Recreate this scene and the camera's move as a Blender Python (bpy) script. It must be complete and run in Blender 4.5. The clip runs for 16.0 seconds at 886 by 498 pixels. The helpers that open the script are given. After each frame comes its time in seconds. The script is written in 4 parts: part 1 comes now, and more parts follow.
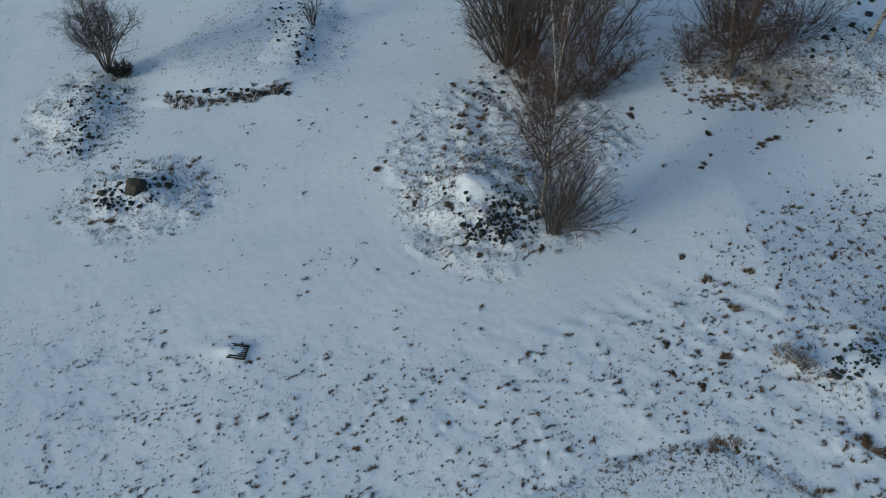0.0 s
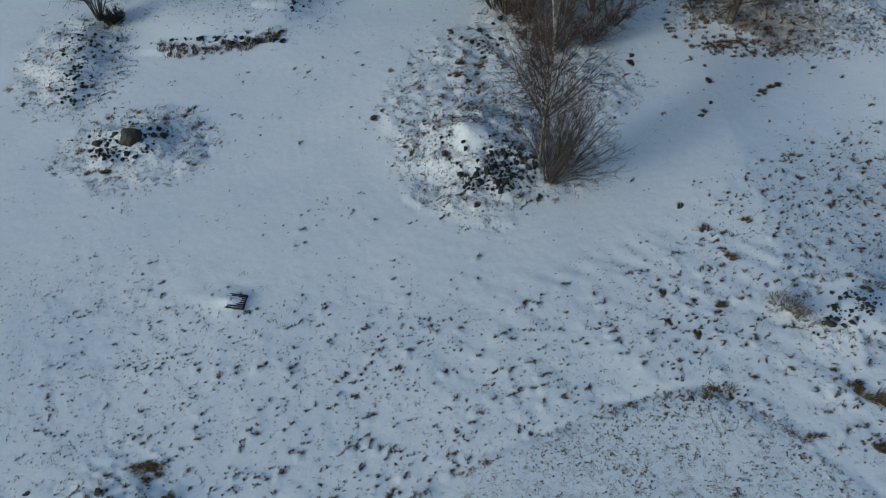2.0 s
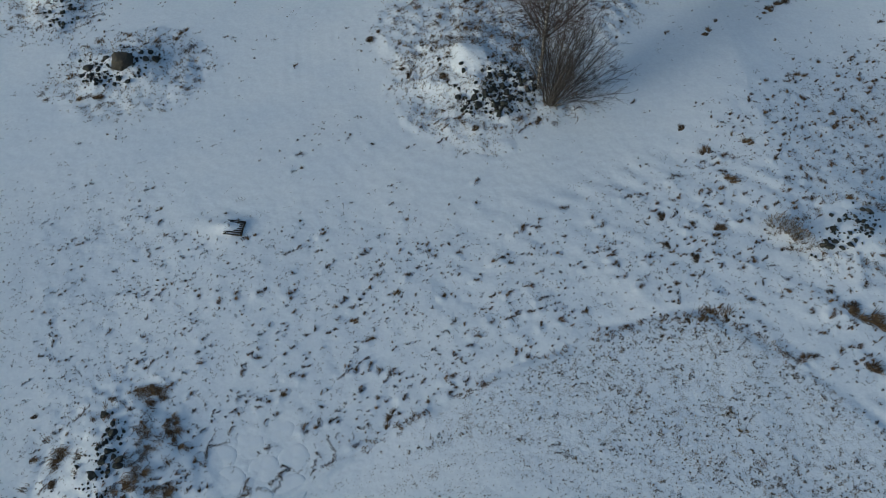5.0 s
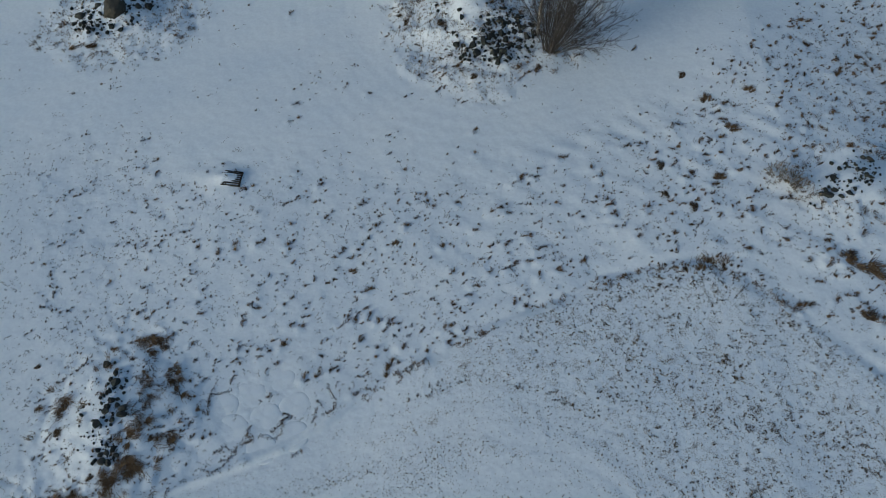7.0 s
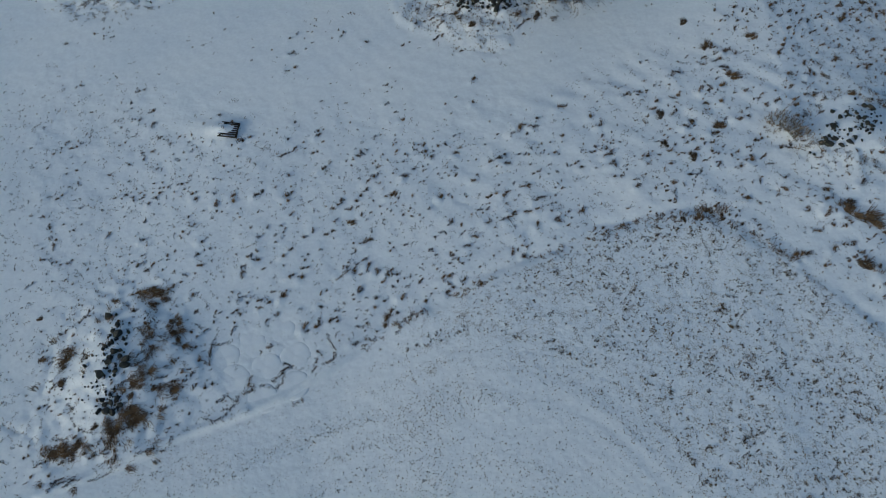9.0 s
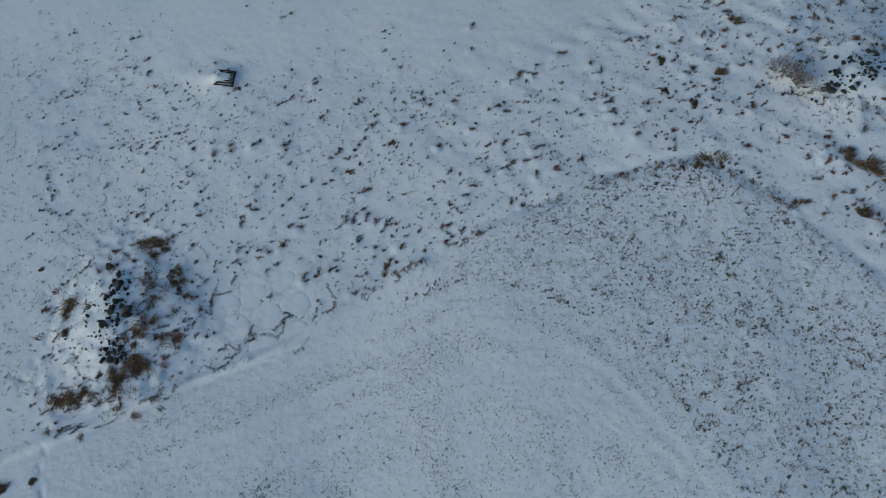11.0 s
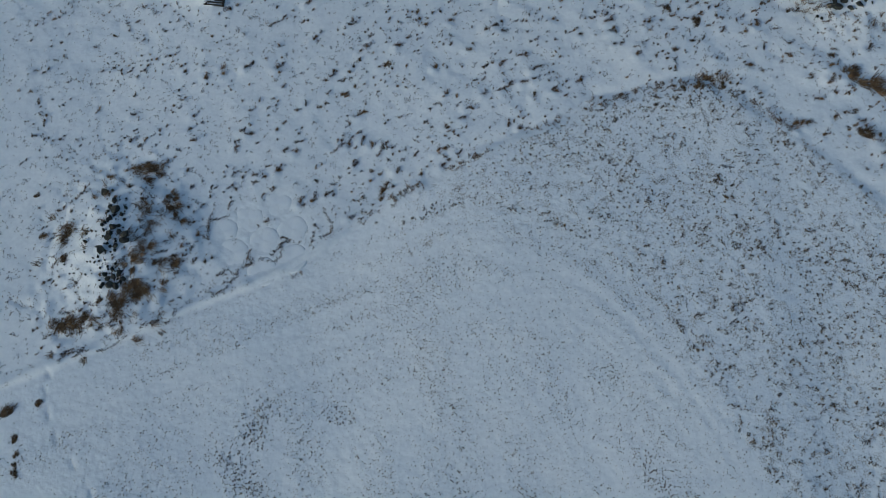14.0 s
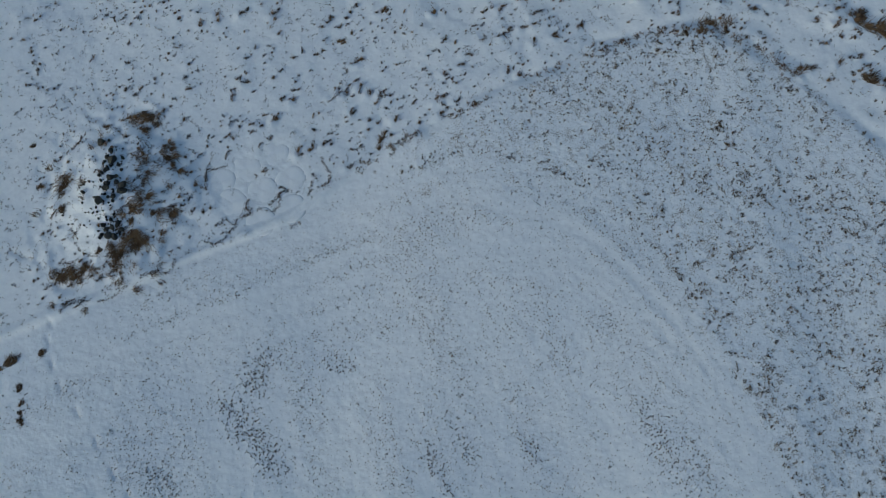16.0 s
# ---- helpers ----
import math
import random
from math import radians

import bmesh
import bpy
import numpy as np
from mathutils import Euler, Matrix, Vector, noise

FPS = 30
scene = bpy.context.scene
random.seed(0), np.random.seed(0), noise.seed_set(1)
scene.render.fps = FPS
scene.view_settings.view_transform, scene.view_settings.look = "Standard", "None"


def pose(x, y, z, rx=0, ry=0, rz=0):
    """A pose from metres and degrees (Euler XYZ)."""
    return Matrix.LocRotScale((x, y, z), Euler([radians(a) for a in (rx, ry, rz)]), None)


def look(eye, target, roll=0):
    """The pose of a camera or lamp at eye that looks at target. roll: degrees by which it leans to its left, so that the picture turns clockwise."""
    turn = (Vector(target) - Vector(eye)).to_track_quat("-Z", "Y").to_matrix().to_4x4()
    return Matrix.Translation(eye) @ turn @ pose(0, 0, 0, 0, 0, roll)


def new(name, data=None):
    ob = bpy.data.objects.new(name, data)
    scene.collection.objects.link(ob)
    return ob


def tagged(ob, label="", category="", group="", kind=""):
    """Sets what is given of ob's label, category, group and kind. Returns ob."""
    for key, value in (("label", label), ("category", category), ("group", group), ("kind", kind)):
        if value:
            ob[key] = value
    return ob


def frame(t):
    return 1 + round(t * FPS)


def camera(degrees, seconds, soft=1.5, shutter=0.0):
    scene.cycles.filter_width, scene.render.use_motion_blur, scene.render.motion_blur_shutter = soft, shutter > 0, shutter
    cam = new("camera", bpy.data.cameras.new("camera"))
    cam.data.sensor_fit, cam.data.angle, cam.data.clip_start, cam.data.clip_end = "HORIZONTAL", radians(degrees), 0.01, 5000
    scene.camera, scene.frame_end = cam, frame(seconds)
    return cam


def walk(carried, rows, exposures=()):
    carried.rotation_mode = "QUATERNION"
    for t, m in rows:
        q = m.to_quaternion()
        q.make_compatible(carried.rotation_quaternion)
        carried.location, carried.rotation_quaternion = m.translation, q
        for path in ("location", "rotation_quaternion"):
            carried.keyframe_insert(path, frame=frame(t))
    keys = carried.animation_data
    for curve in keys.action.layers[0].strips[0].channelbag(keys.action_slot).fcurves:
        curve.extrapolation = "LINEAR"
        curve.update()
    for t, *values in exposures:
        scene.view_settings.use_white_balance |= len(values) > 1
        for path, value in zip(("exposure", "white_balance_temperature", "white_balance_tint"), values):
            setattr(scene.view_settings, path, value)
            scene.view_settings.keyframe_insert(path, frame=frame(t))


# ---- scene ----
cam = camera(58.4, 16.0, 0.45)
# seconds, place in metres, turn in degrees
ROWS = [
    (0, -0.0, 0.0, 30.0, 47.0, 0.0, 0.0),
    (0.5, 0.042, -0.002, 29.997, 46.091, 0.031, -0.019),
    (1, 0.09, 0.007, 29.983, 45.188, 0.097, -0.076),
    (1.5, 0.128, 0.004, 29.993, 44.266, 0.145, -0.098),
    (2, 0.155, 0.015, 29.995, 43.357, 0.172, -0.132),
    (2.5, 0.192, 0.035, 29.993, 42.429, 0.229, -0.156),
    (3, 0.235, 0.05, 29.987, 41.525, 0.29, -0.208),
    (3.5, 0.281, 0.054, 29.984, 40.605, 0.369, -0.237),
    (4, 0.32, 0.079, 29.96, 39.686, 0.439, -0.247),
    (6.5, 0.399, 0.129, 29.908, 35.169, 0.627, -0.476),
    (7, 0.424, 0.128, 29.927, 34.247, 0.663, -0.51),
    (7.5, 0.458, 0.118, 29.946, 33.353, 0.752, -0.578),
    (8, 0.492, 0.106, 29.967, 32.477, 0.787, -0.605),
    (8.5, 0.517, 0.113, 29.978, 31.577, 0.831, -0.65),
    (9, 0.515, 0.125, 29.985, 30.652, 0.822, -0.719),
    (11.5, 0.647, 0.233, 30.143, 25.824, 1.012, -0.894),
    (12, 0.67, 0.217, 30.123, 24.962, 1.04, -0.953),
    (12.5, 0.698, 0.211, 30.119, 24.044, 1.052, -0.981),
    (13, 0.743, 0.205, 30.109, 23.123, 1.13, -1.031),
    (13.5, 0.766, 0.191, 30.068, 22.253, 1.146, -1.062),
    (14, 0.802, 0.197, 30.041, 21.313, 1.19, -1.101),
    (14.5, 0.85, 0.218, 30.034, 20.332, 1.252, -1.139),
    (15, 0.886, 0.225, 30.027, 19.376, 1.32, -1.169),
    (15.5, 0.919, 0.225, 30.006, 18.488, 1.376, -1.21),
    (16, 0.946, 0.219, 29.99, 17.633, 1.431, -1.264),
]
walk(cam, [(t, pose(x, y, z, rx, ry, rz)) for t, x, y, z, rx, ry, rz in ROWS], [(0.0, -0.39, 5260, -2), (3.0, -0.47, 5260, -2), (16.0, -0.54, 5260, -2)])

# ---- light ----
SUN_AZ, SUN_EL = radians(-124.0), radians(17.0)
world = bpy.data.worlds.new("winter_sky")
scene.world = world
world.use_nodes = True
wt = world.node_tree
sky = wt.nodes.new("ShaderNodeTexSky")
sky.sky_type, sky.sun_disc = "NISHITA", False
sky.sun_elevation, sky.sun_rotation = SUN_EL, SUN_AZ
sky.dust_density, sky.ozone_density = 3.0, 0.8
wt.links.new(sky.outputs[0], wt.nodes["Background"].inputs[0])
wt.nodes["Background"].inputs[1].default_value = 0.145
sun = new("sun", bpy.data.lights.new("sun", "SUN"))
sun.data.energy, sun.data.angle, sun.data.color = 1.36, radians(8.0), (1.0, 0.89, 0.75)
toward = Vector((math.sin(SUN_AZ) * math.cos(SUN_EL), math.cos(SUN_AZ) * math.cos(SUN_EL), math.sin(SUN_EL)))
sun.matrix_world = look(toward * 200, (0, 0, 0))


# ---- materials ----
def material(name, rough=0.8):
    m = bpy.data.materials.new(name)
    m.use_nodes = True
    nt = m.node_tree
    b = nt.nodes["Principled BSDF"]
    b.inputs["Roughness"].default_value = rough
    return m, nt, b


def ramp(nt, src, stops):
    r = nt.nodes.new("ShaderNodeValToRGB")
    while len(r.color_ramp.elements) < len(stops):
        r.color_ramp.elements.new(0.5)
    for e, (p, c) in zip(r.color_ramp.elements, stops):
        e.position, e.color = p, (*c, 1)
    nt.links.new(src, r.inputs[0])
    return r.outputs[0]


def tex_noise(nt, scale, detail=4.0, rough=0.55, coord="Object"):
    c = nt.nodes.new("ShaderNodeTexCoord")
    n = nt.nodes.new("ShaderNodeTexNoise")
    n.inputs["Scale"].default_value, n.inputs["Detail"].default_value, n.inputs["Roughness"].default_value = scale, detail, rough
    nt.links.new(c.outputs[coord], n.inputs["Vector"])
    return n.outputs[0]


def bump(nt, b, src, strength, distance):
    u = nt.nodes.new("ShaderNodeBump")
    u.inputs["Strength"].default_value, u.inputs["Distance"].default_value = strength, distance
    nt.links.new(src, u.inputs["Height"])
    nt.links.new(u.outputs[0], b.inputs["Normal"])


def blend(nt, fac, a, b_, kind="MIX"):
    m = nt.nodes.new("ShaderNodeMix")
    m.data_type, m.blend_type = "RGBA", kind
    for s, v in ((m.inputs[0], fac), (m.inputs[6], a), (m.inputs[7], b_)):
        if hasattr(v, "is_linked"):
            nt.links.new(v, s)
        elif isinstance(v, tuple):
            s.default_value = (*v, 1)
        else:
            s.default_value = v
    return m.outputs[2]


def maths(nt, op, a, b_=0.0):
    m = nt.nodes.new("ShaderNodeMath")
    m.operation = op
    for s, v in ((m.inputs[0], a), (m.inputs[1], b_)):
        if hasattr(v, "is_linked"):
            nt.links.new(v, s)
        else:
            s.default_value = v
    return m.outputs[0]


def snow_material():
    m, nt, b = material("snow", 0.55)
    big = ramp(nt, tex_noise(nt, 0.25, 5), [(0.3, (0.76, 0.79, 0.83)), (0.7, (0.84, 0.85, 0.86))])
    crust = ramp(nt, tex_noise(nt, 6.0, 3, 0.55), [(0.3, (0.95, 0.95, 0.96)), (0.65, (1.02, 1.02, 1.02))])
    white = blend(nt, 1.0, big, crust, "MULTIPLY")
    # thin snow lets withered grass through where the mesh says so
    at = nt.nodes.new("ShaderNodeAttribute")
    at.attribute_name = "thin"
    both = maths(nt, "ADD", maths(nt, "MULTIPLY", tex_noise(nt, 17.0, 4, 0.7), 0.55), maths(nt, "MULTIPLY", tex_noise(nt, 2.6, 5, 0.65), 0.45))
    edge = maths(nt, "SUBTRACT", both, maths(nt, "SUBTRACT", 0.70, maths(nt, "MULTIPLY", at.outputs["Fac"], 0.225)))
    fac = nt.nodes.new("ShaderNodeClamp")
    nt.links.new(maths(nt, "MULTIPLY", edge, 15.0), fac.inputs[0])
    straw = ramp(nt, tex_noise(nt, 31.0, 3), [(0.3, (0.07, 0.055, 0.04)), (0.7, (0.28, 0.22, 0.15))])
    nt.links.new(blend(nt, maths(nt, "MULTIPLY", fac.outputs[0], 0.6), white, straw), b.inputs["Base Color"])
    h = maths(nt, "ADD", tex_noise(nt, 2.2, 3, 0.45), maths(nt, "MULTIPLY", tex_noise(nt, 16.0, 3, 0.5), 0.03))
    lumps = maths(nt, "MULTIPLY", tex_noise(nt, 3.8, 2, 0.5), maths(nt, "MULTIPLY", at.outputs["Fac"], 2.4))
    crumbs = maths(nt, "MULTIPLY", tex_noise(nt, 8.5, 2, 0.5), maths(nt, "MULTIPLY", maths(nt, "POWER", at.outputs["Fac"], 3.0), 1.0))
    bump(nt, b, maths(nt, "ADD", maths(nt, "ADD", h, lumps), crumbs), 0.32, 0.06)
    b.inputs["Specular IOR Level"].default_value = 0.25
    return m


def grass_material(name, lo, mid, hi):
    m, nt, b = material(name, 0.85)
    g = nt.nodes.new("ShaderNodeNewGeometry")
    nt.links.new(ramp(nt, g.outputs["Random Per Island"], [(0.0, lo), (0.55, mid), (1.0, hi)]), b.inputs["Base Color"])
    b.inputs["Specular IOR Level"].default_value = 0.2
    return m


def stone_material():
    m, nt, b = material("field_stone", 0.85)
    o = nt.nodes.new("ShaderNodeObjectInfo")
    tone = ramp(nt, o.outputs["Random"], [(0.0, (0.012, 0.013, 0.012)), (0.7, (0.026, 0.027, 0.025)), (1.0, (0.055, 0.052, 0.046))])
    grain = ramp(nt, tex_noise(nt, 14, 8, 0.65), [(0.3, (0.55, 0.55, 0.55)), (0.7, (1.25, 1.22, 1.15))])
    moss = ramp(nt, tex_noise(nt, 3.5, 5), [(0.52, (0, 0, 0)), (0.66, (1, 1, 1))])
    nt.links.new(blend(nt, moss, blend(nt, 1.0, tone, grain, "MULTIPLY"), (0.05, 0.058, 0.042)), b.inputs["Base Color"])
    bump(nt, b, tex_noise(nt, 9, 8, 0.65), 0.6, 0.04)
    return m


def bark_material(name, dark, light, scale=18):
    m, nt, b = material(name, 0.9)
    nt.links.new(ramp(nt, tex_noise(nt, scale, 6, 0.65), [(0.3, dark), (0.72, light)]), b.inputs["Base Color"])
    bump(nt, b, tex_noise(nt, scale * 2, 5), 0.5, 0.01)
    return m


def birch_material():
    m, nt, b = material("birch_bark", 0.75)
    c = nt.nodes.new("ShaderNodeTexCoord")
    mp = nt.nodes.new("ShaderNodeMapping")
    mp.inputs["Scale"].default_value = (4.5, 4.5, 8.0)
    nt.links.new(c.outputs["Object"], mp.inputs[0])
    n = nt.nodes.new("ShaderNodeTexNoise")
    n.inputs["Scale"].default_value, n.inputs["Detail"].default_value = 1.6, 7
    nt.links.new(mp.outputs[0], n.inputs["Vector"])
    nt.links.new(ramp(nt, n.outputs[0], [(0.40, (0.045, 0.04, 0.035)), (0.52, (0.30, 0.275, 0.245)), (0.72, (0.56, 0.53, 0.48))]), b.inputs["Base Color"])
    bump(nt, b, n.outputs[0], 0.4, 0.01)
    return m


def rough_birch_material():
    m, nt, b = material("rough_birch_bark", 0.85)
    nt.links.new(ramp(nt, tex_noise(nt, 5, 8, 0.7), [(0.4, (0.03, 0.026, 0.022)), (0.54, (0.1, 0.086, 0.072)), (0.7, (0.36, 0.33, 0.285))]), b.inputs["Base Color"])
    bump(nt, b, tex_noise(nt, 14, 6), 0.6, 0.02)
    return m


def wood_material(name, dark, light):
    m, nt, b = material(name, 0.85)
    c = nt.nodes.new("ShaderNodeTexCoord")
    mp = nt.nodes.new("ShaderNodeMapping")
    mp.inputs["Scale"].default_value = (2.0, 30.0, 30.0)
    nt.links.new(c.outputs["Object"], mp.inputs[0])
    n = nt.nodes.new("ShaderNodeTexNoise")
    n.inputs["Scale"].default_value, n.inputs["Detail"].default_value = 1.0, 5
    nt.links.new(mp.outputs[0], n.inputs["Vector"])
    nt.links.new(ramp(nt, n.outputs[0], [(0.3, dark), (0.7, light)]), b.inputs["Base Color"])
    bump(nt, b, n.outputs[0], 0.4, 0.005)
    return m


def plain_snow(name):
    m, nt, b = material(name, 0.55)
    nt.links.new(ramp(nt, tex_noise(nt, 2.0, 5), [(0.3, (0.77, 0.79, 0.83)), (0.7, (0.85, 0.86, 0.87))]), b.inputs["Base Color"])
    bump(nt, b, tex_noise(nt, 5.0, 3), 0.25, 0.03)
    return m


SNOW = snow_material()
CAP = plain_snow("snow_cap")
GRASS = grass_material("withered_grass", (0.022, 0.016, 0.012), (0.07, 0.048, 0.031), (0.25, 0.175, 0.105))
RUST = grass_material("rusty_grass", (0.04, 0.027, 0.018), (0.135, 0.084, 0.047), (0.33, 0.225, 0.125))
STUBBLE = grass_material("stubble", (0.022, 0.017, 0.012), (0.09, 0.063, 0.034), (0.31, 0.23, 0.13))
STONE = stone_material()
BOULDER = bark_material("grey_boulder", (0.022, 0.02, 0.016), (0.075, 0.066, 0.05), 6)
BARK = bark_material("dark_bark", (0.035, 0.03, 0.026), (0.13, 0.11, 0.095))
TWIG = bark_material("grey_brown_twig", (0.03, 0.025, 0.022), (0.085, 0.07, 0.06), 30)
REDTWIG = bark_material("red_brown_twig", (0.036, 0.023, 0.02), (0.1, 0.062, 0.05), 30)
NEEDLE = bark_material("dark_needle", (0.012, 0.014, 0.009), (0.045, 0.048, 0.03), 30)
BIRCH = birch_material()
ROUGH_BIRCH = rough_birch_material()
WOOD = wood_material("weathered_wood", (0.010, 0.008, 0.007), (0.035, 0.028, 0.021))
STRAW = grass_material("pale_straw", (0.07, 0.053, 0.038), (0.22, 0.17, 0.118), (0.4, 0.32, 0.22))
FILM = plain_snow("bale_snow")

# ---- plan of the ground, in metres ----


def lattice(seed):
    return np.random.default_rng(seed).random((256, 256))


LAT = [lattice(s) for s in range(40, 52)]


def vnoise(x, y, size, k=0):
    """Smooth noise from 0 to 1 with cells of that size."""
    u, v = np.asarray(x, float) / size + 31.7 * k, np.asarray(y, float) / size + 17.3 * k
    i, j = np.floor(u).astype(int), np.floor(v).astype(int)
    a, b = u - i, v - j
    a, b = a * a * (3 - 2 * a), b * b * (3 - 2 * b)
    g = LAT[k % len(LAT)]
    i0, i1, j0, j1 = i % 256, (i + 1) % 256, j % 256, (j + 1) % 256
    return (g[i0, j0] * (1 - a) + g[i1, j0] * a) * (1 - b) + (g[i0, j1] * (1 - a) + g[i1, j1] * a) * b


def step(x, a, b):
    t = np.clip((x - a) / (b - a), 0, 1)
    return t * t * (3 - 2 * t)


def far(x, y, cx, cy, rx, ry, turn=0.0):
    """1 on the rim of an ellipse, 0 in its middle."""
    c, s = math.cos(radians(turn)), math.sin(radians(turn))
    dx, dy = x - cx, y - cy
    return np.hypot((dx * c + dy * s) / rx, (-dx * s + dy * c) / ry)


def hump(x, y, cx, cy, rx, ry, turn, h, rough=0.25):
    d = far(x, y, cx, cy, rx, ry, turn) * (1 + rough * (vnoise(x, y, 1.3, 3) - 0.5) * 2)
    return h * 0.5 * (1 + np.cos(np.pi * np.clip(d, 0, 1)))


def drift(x, y, cx, cy, west, east, south, north, h):
    """A mound with its own reach to each side."""
    dx, dy = x - cx, y - cy
    d = np.hypot(dx / np.where(dx < 0, west, east), dy / np.where(dy < 0, south, north)) * (1 + 0.3 * (vnoise(x, y, 1.3, 3) - 0.5))
    return h * 0.5 * (1 + np.cos(np.pi * np.clip(d, 0, 1)))


BANK_X = [-60, -30, -17.7, -16.2, -14.5, -13.4, -12.1, -10.5, -8.4, -6.8, -5.0, -2.8, -0.6, 0.6, 4.6, 8.2, 10.5, 12.1, 13.4, 15.0, 18.4, 25, 40, 60]
BANK_Y = [-14, -0.5, 6.3, 6.9, 7.5, 7.9, 8.6, 9.3, 10.3, 10.6, 11.8, 13.5, 14.9, 15.4, 17.3, 18.8, 19.3, 19.3, 18.7, 17.4, 13.8, 7.0, -10, -30]
MOWN_X = [-60, -30, -17.7, -16.2, -14.5, -13.4, -12.1, -4.0, -1.5, 0.4, 2.0, 4.5, 6.7, 9.2, 11.1, 12.2, 13.0, 16, 60]
MOWN_Y = [-13.5, 0.0, 6.8, 7.4, 8.0, 8.4, 9.1, 11.9, 12.8, 13.6, 13.9, 13.1, 11.8, 8.8, 5.0, 2.5, 0.0, -8, -120]
EDGE_X = [-60, -25, -19, -15, -9.5, -5, 2.4, 6.2, 12.1, 17.0, 28.5, 60]
EDGE_Y = [27, 28.5, 29, 28, 26.5, 26.2, 26.0, 27.2, 30.4, 35.1, 41.8, 60]


def inner(x, y):
    """Metres inside the curved bank of the lower field (minus: outside)."""
    return sum(np.interp(x + q, BANK_X, BANK_Y) for q in (-1.2, -0.6, 0.0, 0.6, 1.2)) / 5 - y


def mown(x, y):
    return np.minimum(np.interp(x, MOWN_X, MOWN_Y) - y, inner(x, y))


def below_edge(x, y):
    """Metres into the tussock field from the open snow."""
    return np.interp(x, EDGE_X, EDGE_Y) - y


def track_x(y):
    return np.interp(y, [-5, 10, 22.2, 31.8, 39.4, 53.4, 70], [-14.6, -16.9, -19.8, -23.3, -26.8, -31, -36])


# middle x, y, half lengths, turn, height
MOUNDS = [
    (-12.9, 11.7, 3.4, 5.2, 4, 0.0), (-13.0, 11.4, 2.1, 4.2, 6, 0.0),
    (-24.4, 45.6, 3.6, 6.0, 12, 0.55), (-18.0, 36.7, 4.6, 3.8, 8, 0.45), (-18.4, 37.2, 2.2, 1.8, 8, 0.25),
    (2.6, 36.2, 5.0, 5.6, -20, 0.65), (1.7, 36.8, 2.1, 2.0, 0, 0.38),
    (20.5, 24.1, 3.6, 2.4, 25, 0.5), (21.3, 26.9, 4.6, 1.7, 26, 0.28), (17.0, 24.2, 1.6, 1.3, 0, 0.12),
    (-10.6, 57.0, 2.6, 6.9, -14, 0.5), (29.5, 54.0, 9.0, 6.0, 25, 0.7), (8.2, 51.0, 6.0, 5.0, 0, 0.4),
    (17.8, 19.6, 3.0, 1.0, -38, 0.09),
]


def isle(x, y):
    """1 on the raised islands of rough grass between the tracks."""
    wob = 0.35 * (vnoise(x, y, 2.2, 5) - 0.5)
    a = 1.05 - far(x, y, 4.3, 41.5, 8.3, 11.5, -14) + wob
    b = 1.0 - far(x, y, 26.3, 53.3, 10.6, 7.5, 6) + wob
    c = 1.0 - far(x, y, -14.0, 55.0, 8.0, 8.5, 20) + wob
    return np.maximum(step(np.maximum(a, b), 0, 0.22), 0.5 * step(c, 0, 0.3))


def isle_rise(x, y):
    a = 1.15 - far(x, y, 4.3, 41.5, 8.3, 11.5, -14)
    b = 1.1 - far(x, y, 26.3, 53.3, 10.6, 7.5, 6)
    c = 1.1 - far(x, y, -14.0, 55.0, 8.0, 8.5, 20)
    return step(np.maximum(np.maximum(a, b), c), 0, 0.75)


def dome(x, y):
    """0 on the smooth snow dome and on the bare stones at the field's edge, 1 elsewhere."""
    return step(far(x, y, 1.75, 36.3, 1.15, 1.25), 0.75, 1.1) * step(far(x, y, 19.9, 24.3, 2.4, 1.7, 25), 0.75, 1.0)


def rough_mound(x, y):
    r = np.zeros(np.shape(x))
    for cx, cy, rx, ry, turn, h in MOUNDS[:8]:
        r = np.maximum(r, 1 - step(far(x, y, cx, cy, rx * 1.1, ry * 1.1, turn), 0.75, 1.1))
    return r * dome(x, y) * step(-inner(x, y), 0.1, 0.7)


def path_open(x, y):
    """1 on the driven or windswept open snow."""
    tr = 1 - step(x - track_x(y), 0.2, 1.6)
    op = step(-below_edge(x, y), -1.0, 1.5) * (1 - isle(x, y)) * (1 - rough_mound(x, y))
    return np.maximum(tr, op)


def streak(x, y):
    """Stripes left by mowing round the corner of the field, 0 to 1."""
    m = mown(x, y)
    lane = vnoise(m + 0.35 * vnoise(x, y, 2.5, 6), x * 0.12, 0.55, 4)
    rows = vnoise(x + 0.25 * y, y * 0.15, 0.8, 9)
    w = step(m, 4.0, 7.5)
    return lane * (1 - w) + rows * w


HARE = [(-16.93, 10.17), (-16.45, 9.97), (-15.89, 9.73), (-15.03, 7.35), (-15.03, 6.65), (-14.78, 5.75), (-14.34, 4.85), (-13.57, 3.88), (-12.7, 2.72), (-11.95, 1.59), (-11.28, 0.75)]
FAR_PRINTS_X, FAR_PRINTS_Y = [-36.4, -32.9, -30.0, -28.2], [61.6, 57.3, 53.0, 50.9]
RINGS = [(-7.66, 13.55), (-6.52, 14.19), (-5.81, 13.03), (-6.97, 12.56), (-5.76, 11.74), (-8.68, 12.99), (-8.17, 12.05), (-6.96, 11.2)]


def off_bales(x, y):
    keep = np.ones(np.shape(x))
    for cx, cy in RINGS:
        keep = keep * (np.hypot(x - cx, y - cy) > 0.66)
    return keep


